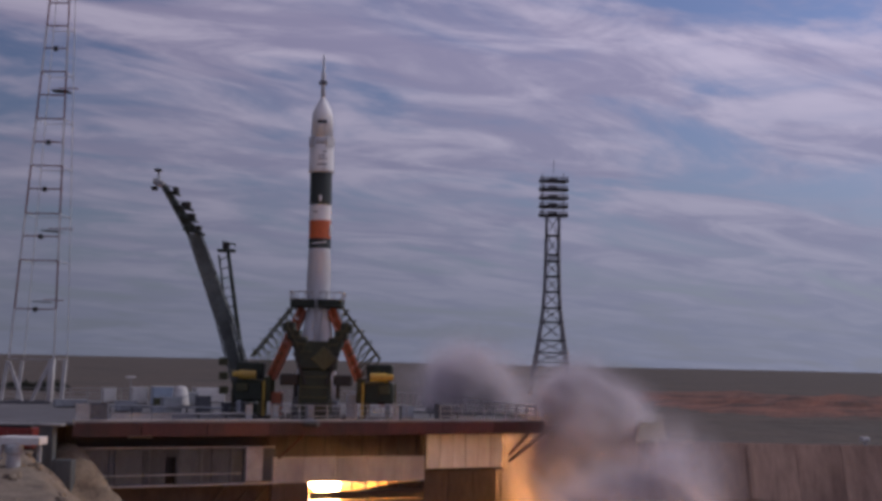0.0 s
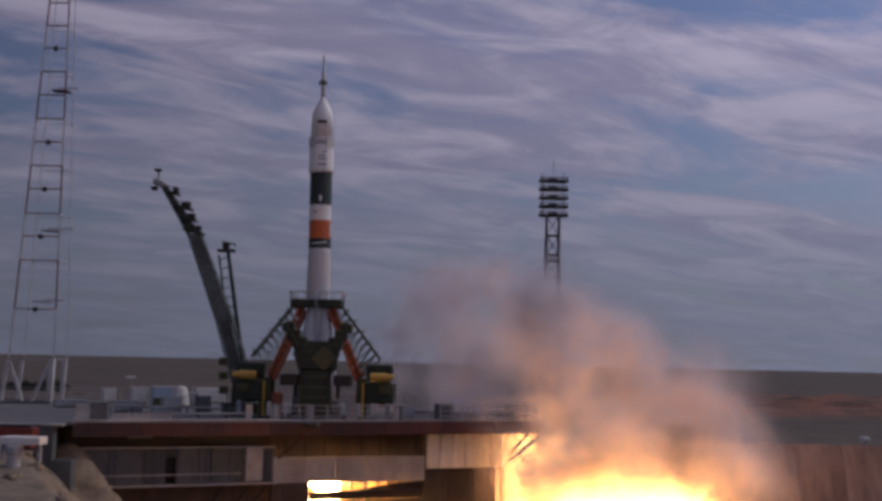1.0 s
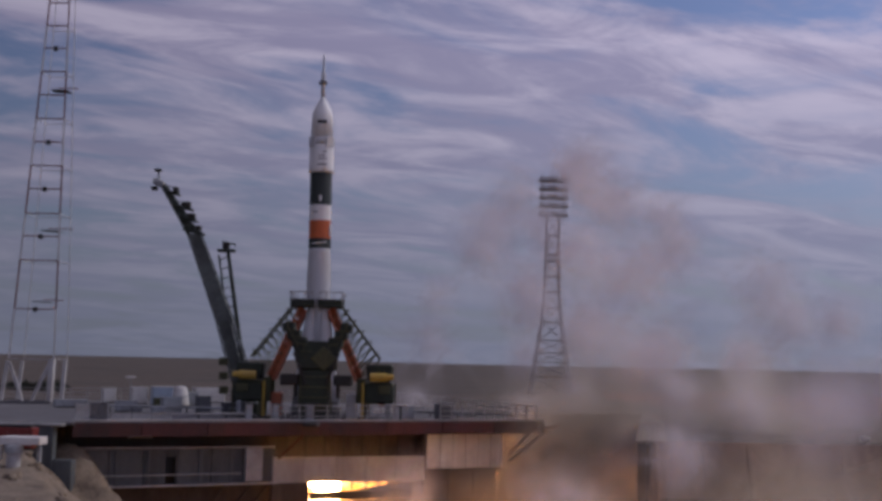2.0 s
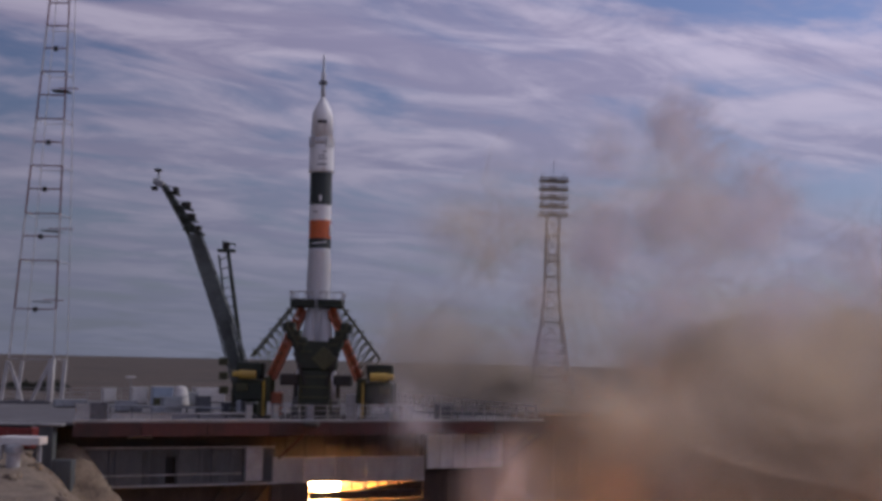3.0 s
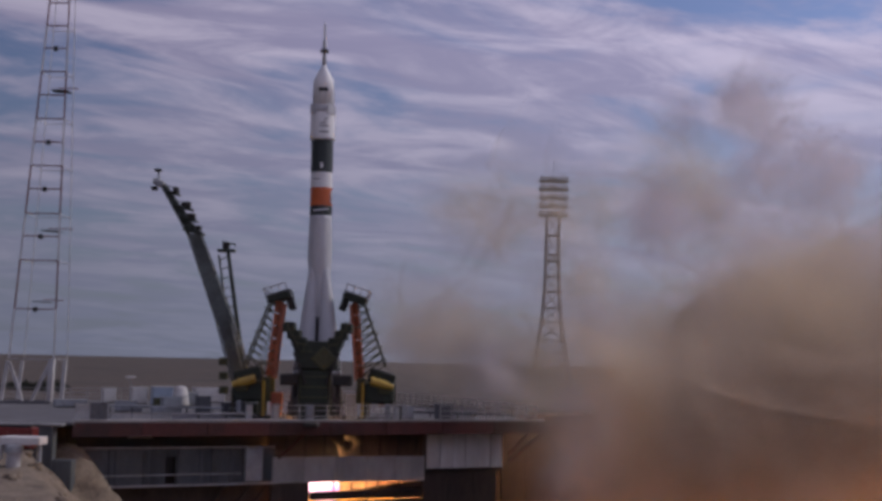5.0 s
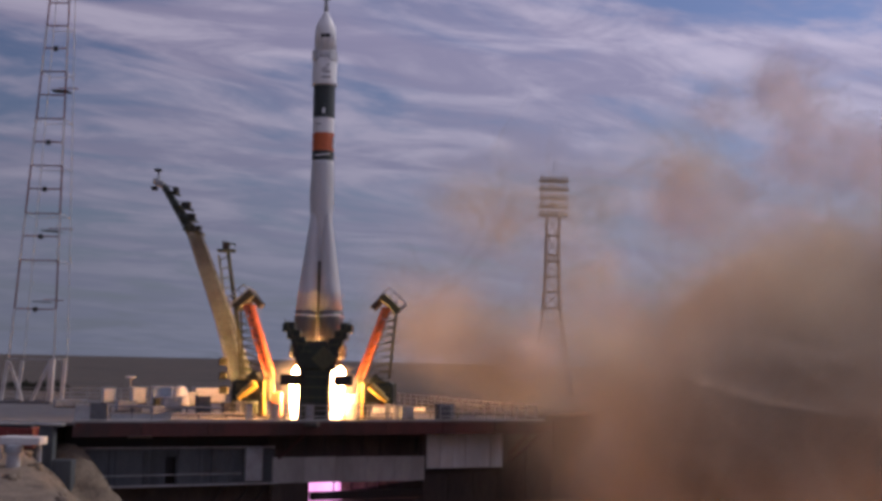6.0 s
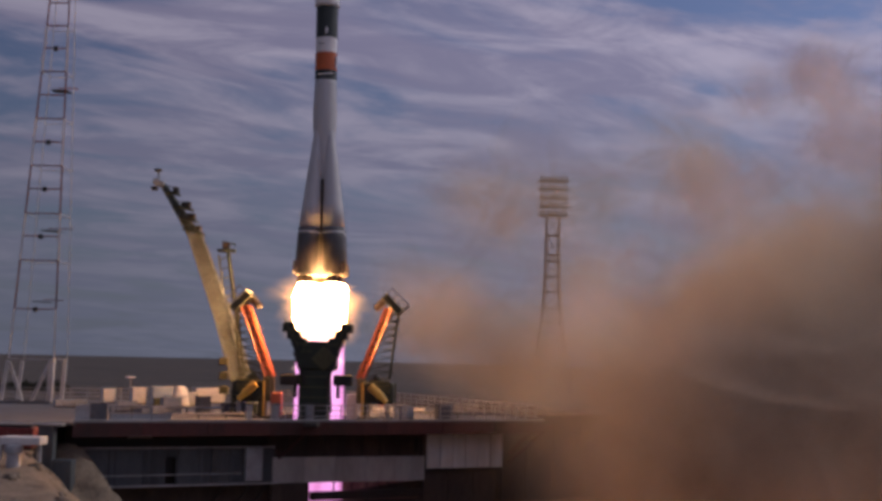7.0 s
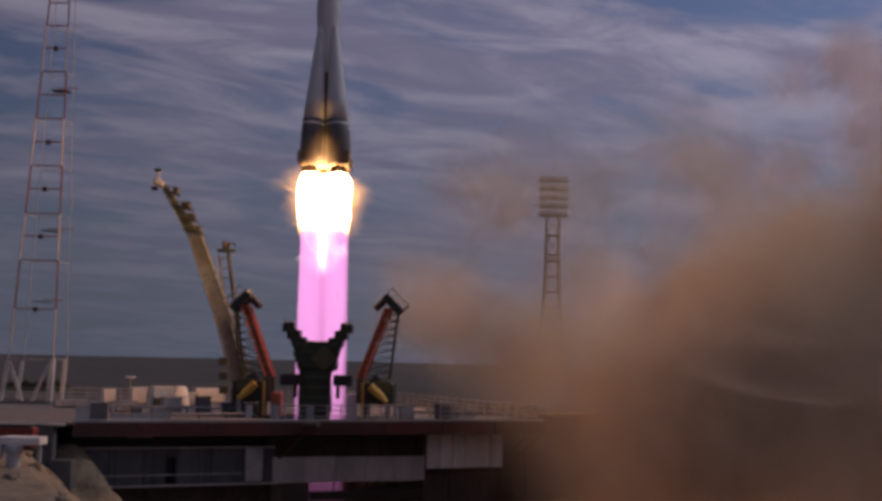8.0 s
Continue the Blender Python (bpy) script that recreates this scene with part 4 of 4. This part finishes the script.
def build_floodlight_tower():
    t = thing("floodlight_tower", pose(27.7, 300, -1.0), "grey steel lattice floodlight tower with five lamp rows", "floodlight tower")

    def w(z):
        if z > 36:
            return 1.55
        return 1.55 + (36 - z) / 36 * 1.0 + max(0, (24 - z) / 24) ** 1.2 * 2.7
    levels = [0, 5.0, 8.6, 11.0, 14.0, 18.5, 22.0, 26.0, 29.8, 33.6, 35.2, 40.0, 45.0]

    def c(k, z):
        sx, sy = ((-1, -1), (1, -1), (1, 1), (-1, 1))[k]
        return (sx * w(z), sy * w(z), z)
    for k in range(4):
        k2 = (k + 1) % 4
        for i in range(len(levels) - 1):
            z0, z1 = levels[i], levels[i + 1]
            part("leg", beam(c(k, z0), c(k, z1), 0.42, 0.42), LAMP_STEEL, t)
            part("brace", beam(c(k, z0), c(k2, z1), 0.16, 0.16), LAMP_STEEL, t)
            part("brace", beam(c(k2, z0), c(k, z1), 0.16, 0.16), LAMP_STEEL, t)
            part("crossbar", beam(c(k, z1), c(k2, z1), 0.45, 0.3), DARK_STEEL, t)
    for i in range(5):
        z = 45.0 + i * 2.15
        row = part("lamp_rack", box((0, -1.2, z), (7.3, 1.4, 0.55), 0.05), DARK_STEEL, t, "dark lamp rack")
        part("walkway", box((0, 0.6, z - 0.1), (6.4, 2.2, 0.18)), LAMP_STEEL, row)
        for j in range(9):
            x = (j - 4) * 0.8
            lm = part("lamp", tube((x, -1.7, z + 0.72), (x, -1.05, z + 0.72), 0.34, 0.28, 10), LAMP_STEEL, row)
        for x in (-2.6, 2.6):
            part("rack_post", beam((x, 0, z), (x, 0, z + 2.15), 0.2, 0.2), LAMP_STEEL, row)
        part("rack_back", box((0, 0.1, z + 0.75), (2.2, 0.3, 1.0), 0.03), LAMP_STEEL, row)
    part("rod", tube((0, 0, 55.5), (0, 0, 59.0), 0.07), LAMP_STEEL, t)


build_floodlight_tower()


# ---- equipment on and round the deck ----
def cabinet(s, v, w, d, h, mat, label, doors=2, trim=None):
    c = thing("equipment_cabinet", DECK @ pose(s, v, 0), label, "cabinet", "equipment cabinets")
    part("body", box((0, 0, h / 2 + 0.06), (w, d, h - 0.12), 0.05), mat, c)
    part("plinth", box((0, 0, 0.06), (w * 0.96, d * 0.96, 0.12)), DARK_STEEL, c)
    part("roof", box((0, 0, h + 0.03), (w + 0.16, d + 0.16, 0.1), 0.03), trim or mat, c)
    for i in range(doors):
        x = (i + 0.5) * w / doors - w / 2
        dr = part("door", box((x, -d / 2 - 0.02, h / 2 + 0.05), (w / doors - 0.1, 0.05, h - 0.35), 0.02), mat, c)
        part("handle", box((x + w / doors * 0.3, -d / 2 - 0.07, h / 2), (0.05, 0.06, 0.22), 0.01), DARK_STEEL, dr)
    return c


def covered_drum(s, v, label):
    c = thing("covered_drum", DECK @ pose(s, v, 0), label, "drum")
    part("cover", rough_up(lathe([(1.25, 0.1), (1.28, 0.3), (1.12, 1.4), (0.95, 2.4), (0.8, 2.75), (0.3, 2.9)], 20), 0.12, 1.1, 3), WHITE_BOX, c, smooth=True)
    part("base", tube((0, 0, 0), (0, 0, 0.12), 1.35, seg=18), DARK_STEEL, c)
    part("strap", lathe([(1.16, 1.3), (1.22, 1.32), (1.21, 1.45), (1.15, 1.47)], 20), GREY_BOX, c)


def low_wall(s0, s1, v, h, mat, label):
    w = thing("parapet", DECK @ pose((s0 + s1) / 2, v, 0), label, "parapet", "parapets")
    n = max(1, round((s1 - s0) / 2.0))
    for i in range(n):
        x = (i + 0.5) * (s1 - s0) / n - (s1 - s0) / 2
        part("panel", box((x, 0, h / 2), ((s1 - s0) / n - 0.04, 0.2, h), 0.03), mat, w)
    part("coping", box((0, 0, h + 0.05), (s1 - s0 + 0.1, 0.3, 0.1), 0.02), APRON, w)


def lamp_post(s, v, h, label):
    p = thing("lamp_post", DECK @ pose(s, v, 0), label, "lamp post")
    part("pole", tube((0, 0, 0), (0, 0, h), 0.11, 0.07, 10), RAIL, p)
    part("base", tube((0, 0, 0), (0, 0, 0.3), 0.25, 0.2, 10), GREY_BOX, p)
    part("head", box((0, 0, h), (1.5, 0.4, 0.2), 0.05), WHITE_BOX, p)


def bollard(s, v, w, h, mat, label):
    p = thing("steel_post", DECK @ pose(s, v, 0), label, "post", "deck posts")
    part("shaft", box((0, 0, h / 2), (w, w * 0.7, h), 0.04), mat, p)
    part("cap", box((0, 0, h + 0.04), (w + 0.12, w * 0.7 + 0.12, 0.1), 0.02), DARK_STEEL, p)
    part("base", box((0, 0, 0.05), (w + 0.3, w * 0.7 + 0.3, 0.1), 0.02), DARK_STEEL, p)


low_wall(0.3, 1.9, 0.5, 1.75, GREY_BOX, "pale grey steel parapet on the deck corner")
cabinet(2.75, 0.9, 1.9, 1.0, 1.95, DARK_BOX, "dark blue-grey control cabinet at the deck edge", 2)
low_wall(4.0, 10.6, 0.5, 0.85, GREY_BOX, "low grey parapet along the deck edge")
cabinet(14.5, 53.0, 1.9, 1.4, 2.1, WHITE_BOX, "white equipment cabinet at the back railing", 1)
lamp_post(17.0, 50.0, 3.9, "slim grey lamp post with a flat head")
cabinet(18.0, 48.5, 2.3, 1.4, 2.4, WHITE_BOX, "white equipment cabinet beside the lamp post", 2)
cabinet(20.9, 46.5, 3.0, 1.6, 2.6, BLUE_BOX, "pale blue-grey container cabinet on the deck", 3, WHITE_BOX)
covered_drum(22.3, 41.5, "white cone-shaped cover over a drum on the deck")
cabinet(24.4, 43.5, 1.9, 1.4, 1.9, GREY_BOX, "grey equipment cabinet at the back of the deck", 2)
cabinet(30.5, 55.5, 4.6, 2.2, 2.2, WHITE_BOX, "long white container at the back of the deck", 4)
cabinet(36.8, 56.5, 3.4, 2.0, 2.0, WHITE_BOX, "white container at the back of the deck", 3)
cabinet(15.0, 18.0, 2.4, 1.4, 2.0, GREY_BOX, "grey equipment cabinet amid pipework", 2)
cabinet(18.6, 16.5, 1.7, 1.2, 2.2, DARK_BOX, "dark equipment cabinet amid pipework", 2)
cabinet(21.2, 14.0, 1.8, 1.2, 1.5, DARK_BOX, "low dark equipment cabinet", 1)
cabinet(12.0, 12.5, 1.6, 1.0, 1.1, GREY_BOX, "low grey equipment cabinet", 1)
cabinet(8.8, 9.5, 1.1, 0.9, 1.0, DARK_BOX, "small dark equipment cabinet", 1)
cabinet(15.6, 26.0, 1.5, 1.5, 1.6, OLIVE, "olive equipment cabinet among pipes", 1)
cabinet(10.8, 24.0, 2.6, 1.2, 1.3, GREY_BOX, "grey equipment cabinet among pipes", 2)
cabinet(6.0, 36.0, 4.2, 1.6, 1.0, GREY_BOX, "long low grey cabinet", 3)
cabinet(40.8, 4.5, 1.7, 1.2, 1.55, GREY_BOX, "grey equipment cabinet beside the support arm", 2)
cabinet(44.6, 1.7, 2.1, 1.1, 1.95, DARK_BOX, "dark grey control cabinet behind the railing", 2)
cabinet(56.0, 25.0, 0.9, 0.9, 1.0, DARK_BOX, "small dark box by the side railing", 1)
cabinet(49.0, 30.0, 0.9, 0.9, 0.9, RED_BOX, "small red box by the side railing", 1)
low_wall(44.0, 52.0, 22.0, 0.7, WHITE_BOX, "low pale wall on the deck")
low_wall(47.2, 52.5, 8.0, 0.55, GREY_BOX, "low grey pipe screen on the deck")
for s in (19.6, 22.8, 26.9):
    bollard(s, 1.3, 0.75, 1.9, GREY_BOX, "square grey steel post at the deck edge")
bollard(38.0, 1.3, 0.6, 1.7, GREY_BOX, "square grey steel post at the deck edge")
bollard(28.8, 1.0, 0.5, 1.6, RAIL, "slim grey steel post at the deck edge")


def pipe_run(a, b, z, mat, label):
    p = thing("pipe_run", DECK @ pose(*a, 0), label, "pipe", "deck pipes")
    d = Vector((b[0] - a[0], b[1] - a[1], 0))
    part("pipe", tube((0, 0, z), d + Vector((0, 0, z)), 0.14, seg=10), mat, p)
    n = max(2, int(d.length / 3))
    for i in range(n + 1):
        q = d * (i / n)
        part("support", box((q.x, q.y, z / 2), (0.14, 0.14, z), 0.02), DARK_STEEL, p)


pipe_run((5.0, 5.0), (22.0, 7.0), 0.55, RAIL, "pale pipe on short supports")
pipe_run((8.0, 20.0), (22.0, 13.0), 0.9, GREY_BOX, "grey pipe on short supports")
pipe_run((44.0, 12.0), (55.0, 3.0), 0.6, DARK_BOX, "dark sloping pipe across the deck")


# ---- beside the deck ----
def build_shed():
    k = thing("red_container", pose(-42.9, 123.2, -2.6), "dark red steel container with a dark roof rack", "container")
    part("body", box((0, 0, 1.25), (5.0, 2.0, 2.0), 0.06), RED_BOX, k)
    part("roof_rack", box((0, 0, 2.4), (4.6, 1.6, 0.25), 0.05), DARK_STEEL, k)
    for x in (-2, -1, 0, 1, 2):
        part("rib", box((x, -1.03, 1.25), (0.14, 0.08, 1.8), 0.02), RED_BOX, k)
    part("skid", box((0, 0, 0.12), (5.0, 1.6, 0.25), 0.03), DARK_STEEL, k)


build_shed()


def build_slab_stand():
    k = thing("pipe_stand", pose(-35.6, 105.5, -2.7), "white slab on a thick grey pipe stand", "pipe stand")
    part("slab", box((0.0, 0, 2.32), (3.5, 2.2, 0.66), 0.06), WHITE_BOX, k, "white painted slab")
    part("collar", lathe([(0.7, 1.3), (0.78, 1.35), (0.78, 1.9), (0.6, 1.98)], 18), GREY_BOX, k, m=pose(-0.5, -0.8, 0))
    part("pipe", lathe([(0.62, -1.2), (0.6, -1.1), (0.6, 1.6), (0.5, 1.65)], 18), RAIL, k, "pale grey pipe", pose(-0.5, -0.8, 0), True)
    part("prop", box((1.2, 0.6, 0.8), (0.35, 0.35, 2.4), 0.03), GREY_BOX, k)
    part("white_box", box((-1.9, -0.8, 1.4), (0.8, 0.8, 1.3), 0.06), WHITE_BOX, k)


build_slab_stand()


def rock(x, y, r, seed):
    bm = bmesh.new()
    bmesh.ops.create_icosphere(bm, subdivisions=2, radius=r)
    for v in bm.verts:
        v.co *= 1 + 0.5 * noise.noise(v.co * (1.4 / r) + Vector((seed, 0, seed * 2.0)))
        v.co.z *= 0.6
    o = part("rock", bm, BANK)
    o.matrix_world = pose(x, y, ground_z(x, y) + r * 0.1, 0, 0, seed * 40)
    tagged(o, "tan weathered rock on the bank", "rock", "bank rocks")


rk = random.Random(5)
for i in range(46):
    y = rk.uniform(78, 122)
    rock(-40.5 + 0.40 * (117 - y) + rk.uniform(-7, 4.5), y, rk.uniform(0.2, 0.75), i)


def shrub(x, y, w, h, seed, label):
    t = thing("shrub", pose(x, y, ground_z(x, y)), label, "shrub", "steppe shrubs")
    g = random.Random(seed)
    for i in range(5):
        a = g.uniform(0, 6.28)
        part("stem", tube((0, 0, 0), (math.cos(a) * w * 0.3, math.sin(a) * w * 0.3, h * 0.6), 0.09, 0.03, 5), BARK, t)
    verts, faces = [], []
    for i in range(1500):
        a, q, z = g.uniform(0, 6.28), math.sqrt(g.random()), g.random()
        lump = 0.75 + 0.45 * noise.noise((math.cos(a) * 1.5, math.sin(a) * 1.5 + seed, z * 3))
        c = Vector((math.cos(a) * q * w / 2 * lump, math.sin(a) * q * w / 2 * lump, h * (0.12 + 0.85 * z * (1 - 0.55 * q * q)) * lump))
        m = Euler((g.uniform(0, 6), g.uniform(0, 6), g.uniform(0, 6))).to_matrix()
        s, at = g.uniform(0.12, 0.28), len(verts)
        verts += [c + m @ Vector(k) * s for k in ((-1, 0, 0), (0, -0.5, 0.15), (1, 0, 0), (0, 0.5, 0.15))]
        faces.append((at, at + 1, at + 2, at + 3))
    me = bpy.data.meshes.new("crown")
    me.from_pydata(verts, [], faces)
    me.materials.append(LEAF)
    c = new("crown", me)
    c.parent = t
    return t


shrub(-76.0, 240, 7.5, 3.0, 1, "dark rounded shrub on the steppe behind the tower")
shrub(-81.5, 242, 6.0, 2.4, 2, "dark low shrub on the steppe behind the tower")
shrub(-86.0, 246, 4.5, 1.9, 3, "dark low shrub on the steppe")


def build_rim_lamp():
    k = thing("rim_marker", pose(42.0, 120.0, -0.3), "small white marker post on the pit rim", "marker post")
    part("post", tube((0, 0, 0), (0, 0, 0.6), 0.12, seg=8), GREY_BOX, k)
    part("cap", box((0, 0, 0.75), (0.85, 0.6, 0.5), 0.1), WHITE_BOX, k)


build_rim_lamp()
for i in range(3):
    fz = fence("fence", (-20.0 + i * 5.1, 46.0 + i * 5.6), (-15.2 + i * 5.1, 51.4 + i * 5.6), 1.8, 2.4, RAIL, "pale grey steel railing beside the tower", 2)
# ---- smoke, dust and fire: rigid puffs that drift ----
rng = random.Random(11)
PATHS = []          # (object, rows)


def turn_pose(p, spin, t):
    return Matrix.Translation(p) @ Euler((spin[0] + 0.05 * t, spin[1], spin[2] + 0.07 * t)).to_matrix().to_4x4()


def puffs(name, count, radii, mat, label, category, group, wisps=15, size=1.15):
    meshes = [wisp_mesh(name, mat, 5 * len(PATHS) + i, wisps, size) for i in range(5)]
    made = []
    for i in range(count):
        r = rng.uniform(*radii)
        me = meshes[i % 5]
        ob = new(name, me)
        ob.scale = (r, r, r)
        tagged(ob, label, category, group, "stuff")
        spin = [rng.uniform(0, 6.28) for _ in range(3)]
        made.append((ob, spin))
    return made


def lerp_rows(keys, t):
    for a, b in zip(keys, keys[1:]):
        if t <= b[0]:
            f = (t - a[0]) / (b[0] - a[0])
            return [x + (y - x) * f for x, y in zip(a[1:], b[1:])]
    return list(keys[-1][1:])


TIMES = (0.0, 0.4, 0.8, 1.0, 1.2, 1.45, 1.7, 2.2, 2.8, 3.6, 4.6, 5.8, 7.0, 8.0)


def build_steam():
    # t, centre x, y, z, spread
    drift = ((0.0, 19.0, 158, -4.0, 0.95), (0.4, 19.0, 158, -2.0, 1.05), (0.8, 16.5, 160, 2.0, 1.6), (1.0, 16.5, 160, 2.0, 1.75), (1.2, 17, 160, 2.0, 2.3), (1.45, 19, 158, -1.0, 3.2),
             (1.7, 22, 152, -4.0, 4.0), (2.8, 34, 140, 0, 4.2), (8.0, 55, 140, 14, 3.6))
    back = ((0.0, 4.5, 182, 2.0, 0.55), (0.4, 4.5, 182, 3.5, 0.75), (0.8, 4.5, 180, 8.0, 1.15), (1.2, 6.0, 182, 8.0, 1.8), (1.45, 9, 184, 8.0, 2.4),
            (1.7, 14, 186, 9.0, 2.8), (2.8, 36, 190, 8, 3.0), (8.0, 62, 195, 16, 3.6))
    rim = ((0.0, 17.0, 111, -6.5, 0.6), (0.4, 17.0, 111, -5.0, 0.65), (0.8, 17.0, 112, -2.0, 0.95), (1.0, 17.0, 112, -2.0, 1.05), (1.2, 17.5, 112, -2.5, 1.6), (1.45, 20, 112, -4.0, 2.4),
           (1.7, 26, 112, -5.0, 2.8), (2.8, 42, 115, -4, 3.2), (8.0, 55, 120, 8, 3.4))
    for i, (ob, spin) in enumerate(puffs("steam_puff", 88, (4.0, 6.4), STEAM, "pale translucent steam puff rising from the flame pit", "smoke", "steam puffs")):
        o = [rng.gauss(0, 1) for _ in range(3)]
        k = min(1.0, 1.5 / max(0.1, math.sqrt(sum(c * c for c in o))))
        o = (o[0] * k * 6.2, o[1] * k * 4.5, o[2] * k * 5.6)
        rows = []
        for t in TIMES:
            x, y, z, s = lerp_rows((back, drift, rim, drift)[i % 4], t)
            rows.append((t, turn_pose((x + o[0] * s, y + o[1] * s, z + o[2] * s), spin, t)))
        PATHS.append((ob, rows))


def build_dust():
    # two banks: one fills the pit before the rim, one rolls over the ground behind it
    for i, (ob, spin) in enumerate(puffs("dust_cloud", 46, (6.5, 10.5), DUST, "dense brown dust cloud billowing out of the flame pit", "smoke", "dust clouds")):
        u = rng.random() ** 0.85
        near = i % 3 > 0
        x = 18.5 + 34 * u if near else 24 + 60 * u
        top = (3 + 13 * min(1, u * 1.5)) if near else (7 + 20 * min(1, u * 1.6))
        z = -12 + (top + 12) * rng.random() if near else 3 + (top - 3) * rng.random()
        y = rng.uniform(90, 113) if near else rng.uniform(128, 165)
        rows = []
        for t in TIMES:
            fx, fz, g = lerp_rows(((0.0, 0.95, -32, 0.1), (1.2, 0.95, -29, 0.1), (1.7, 0.97, -21, 0.35), (2.2, 1.0, -10, 0.6), (2.8, 1.0, -4.5, 0.75),
                                   (4.6, 1.0, 0, 1.0), (6.0, 0.97, 1.2, 1.12), (8.0, 0.92, 2.2, 1.22)), t)
            f = lerp_rows(((0.0, 0.0), (1.2, 0.0), (2.0, 0.3), (2.8, 1.0), (8.0, 1.0)), t)[0] if not near else 1.0
            rows.append((t, turn_pose((x * fx, 108 + (y - 108) * f if not near else y, z * g + fz), spin, t)))
        PATHS.append((ob, rows))


def build_haze():
    for ob, spin in puffs("dust_veil", 28, (8.0, 13.0), HAZE, "thin brown dust veil drifting behind the deck", "smoke", "dust veils"):
        x, y, z = rng.uniform(-6, 58), rng.uniform(180, 215), rng.uniform(0, 36)
        rows = []
        for t in TIMES:
            f, dz, dx = lerp_rows(((0.0, 0.0, 0, 0), (1.2, 0.0, 0, 0), (2.0, 0.5, -4, 0), (2.8, 1.0, -3, 0), (4.6, 1.0, 0, 1), (8.0, 1.0, 4, 2)), t)
            s = (22 + 0.5 * x, 108 + 0.1 * (y - 178), -27)
            rows.append((t, turn_pose((s[0] + (x + dx - s[0]) * f, s[1] + (y - s[1]) * f, s[2] + (z + dz - s[2]) * f), spin, t)))
        PATHS.append((ob, rows))


def build_fire():
    path = ((0.0, 17, 158, -25), (0.4, 17.0, 158, -19), (0.6, 17.5, 158, -12.0), (0.8, 17.0, 158, -8.0), (1.0, 17.0, 158, -8.5), (1.2, 18.5, 158, -16), (1.4, 19, 158, -23), (1.7, 21, 150, -27),
            (2.8, 28, 104, -16.5), (3.4, 28, 104, -16.5), (4.6, 29, 104, -22), (5.8, 32, 106, -28), (8.0, 32, 106, -29))
    front = ((0.0, 14, 106, -19), (0.4, 14, 106, -15), (0.6, 14, 105, -9.5), (0.8, 14.5, 104, -5.6), (1.0, 14.5, 104, -6.4), (1.2, 15, 104, -14), (1.4, 16, 104, -20), (1.7, 20, 104, -24),
             (2.8, 28, 104, -15), (3.4, 28, 104, -15), (4.6, 29, 104, -21), (5.8, 32, 106, -28), (8.0, 32, 106, -29))
    for i, (ob, spin) in enumerate(puffs("trench_fire", 20, (3.2, 4.8), FIRE, "orange fire rolling out of the flame trench", "fire", "trench fire", 16, 1.1)):
        o = (rng.uniform(-5.5, 7.5), rng.uniform(-3, 4), rng.uniform(-4, 3.5))
        rows = [(t, turn_pose((x + o[0], y + o[1], z + o[2]), spin, t)) for t, x, y, z in (path, front)[i % 2]]
        PATHS.append((ob, rows))
    # tongues of fire behind the slot under the apron
    for i, (ob, spin) in enumerate(puffs("fire_tongue", 6, (0.9, 1.5), TONGUE, "orange fire under the deck", "fire", "fire tongues", 30, 0.6)):
        p = DECK @ Vector((29.0 + i * 2.0, 6.0, -8.6))
        low = p - Vector((0, 0, 14))
        PATHS.append((ob, [(0.0, turn_pose(p, spin, 0)), (4.6, turn_pose(p, spin, 4.6)), (6.0, turn_pose(p.lerp(low, 0.6), spin, 6)), (8.0, turn_pose(low, spin, 8))]))


build_steam()
build_dust()
build_haze()
build_fire()


# ---- what moves ----
def motions():
    rows = []
    for t in (0.0, 3.0, 3.45, 3.6, 3.8, 4.0, 4.25, 4.5, 4.75, 5.0, 5.25, 5.5, 5.75, 6.0, 6.25, 6.5, 6.75, 7.0, 7.25, 7.5, 7.75, 8.0):
        u = max(0.0, t - 3.43)
        rows.append((t, pose(AX + 0.2 + 0.010 * u * u, AY, BASE_Z + 1.665 * u * u, 0, -0.45, 0)))
    walk(rocket, rows)
    swing = ((0.0, SWING), (3.5, SWING), (4.0, 42), (4.5, 38), (4.75, 34), (5.25, 18), (5.75, 5.5), (6.0, 2), (6.25, 0), (8.0, 0))
    for arm, side in ((arm_left, -1), (arm_right, 1)):
        walk(arm, [(t, pose(AX + side * 5.6, AY, 4.6, 0, -side * a, 0)) for t, a in swing])
    for ob, way in PATHS:
        walk(ob, way)


motions()
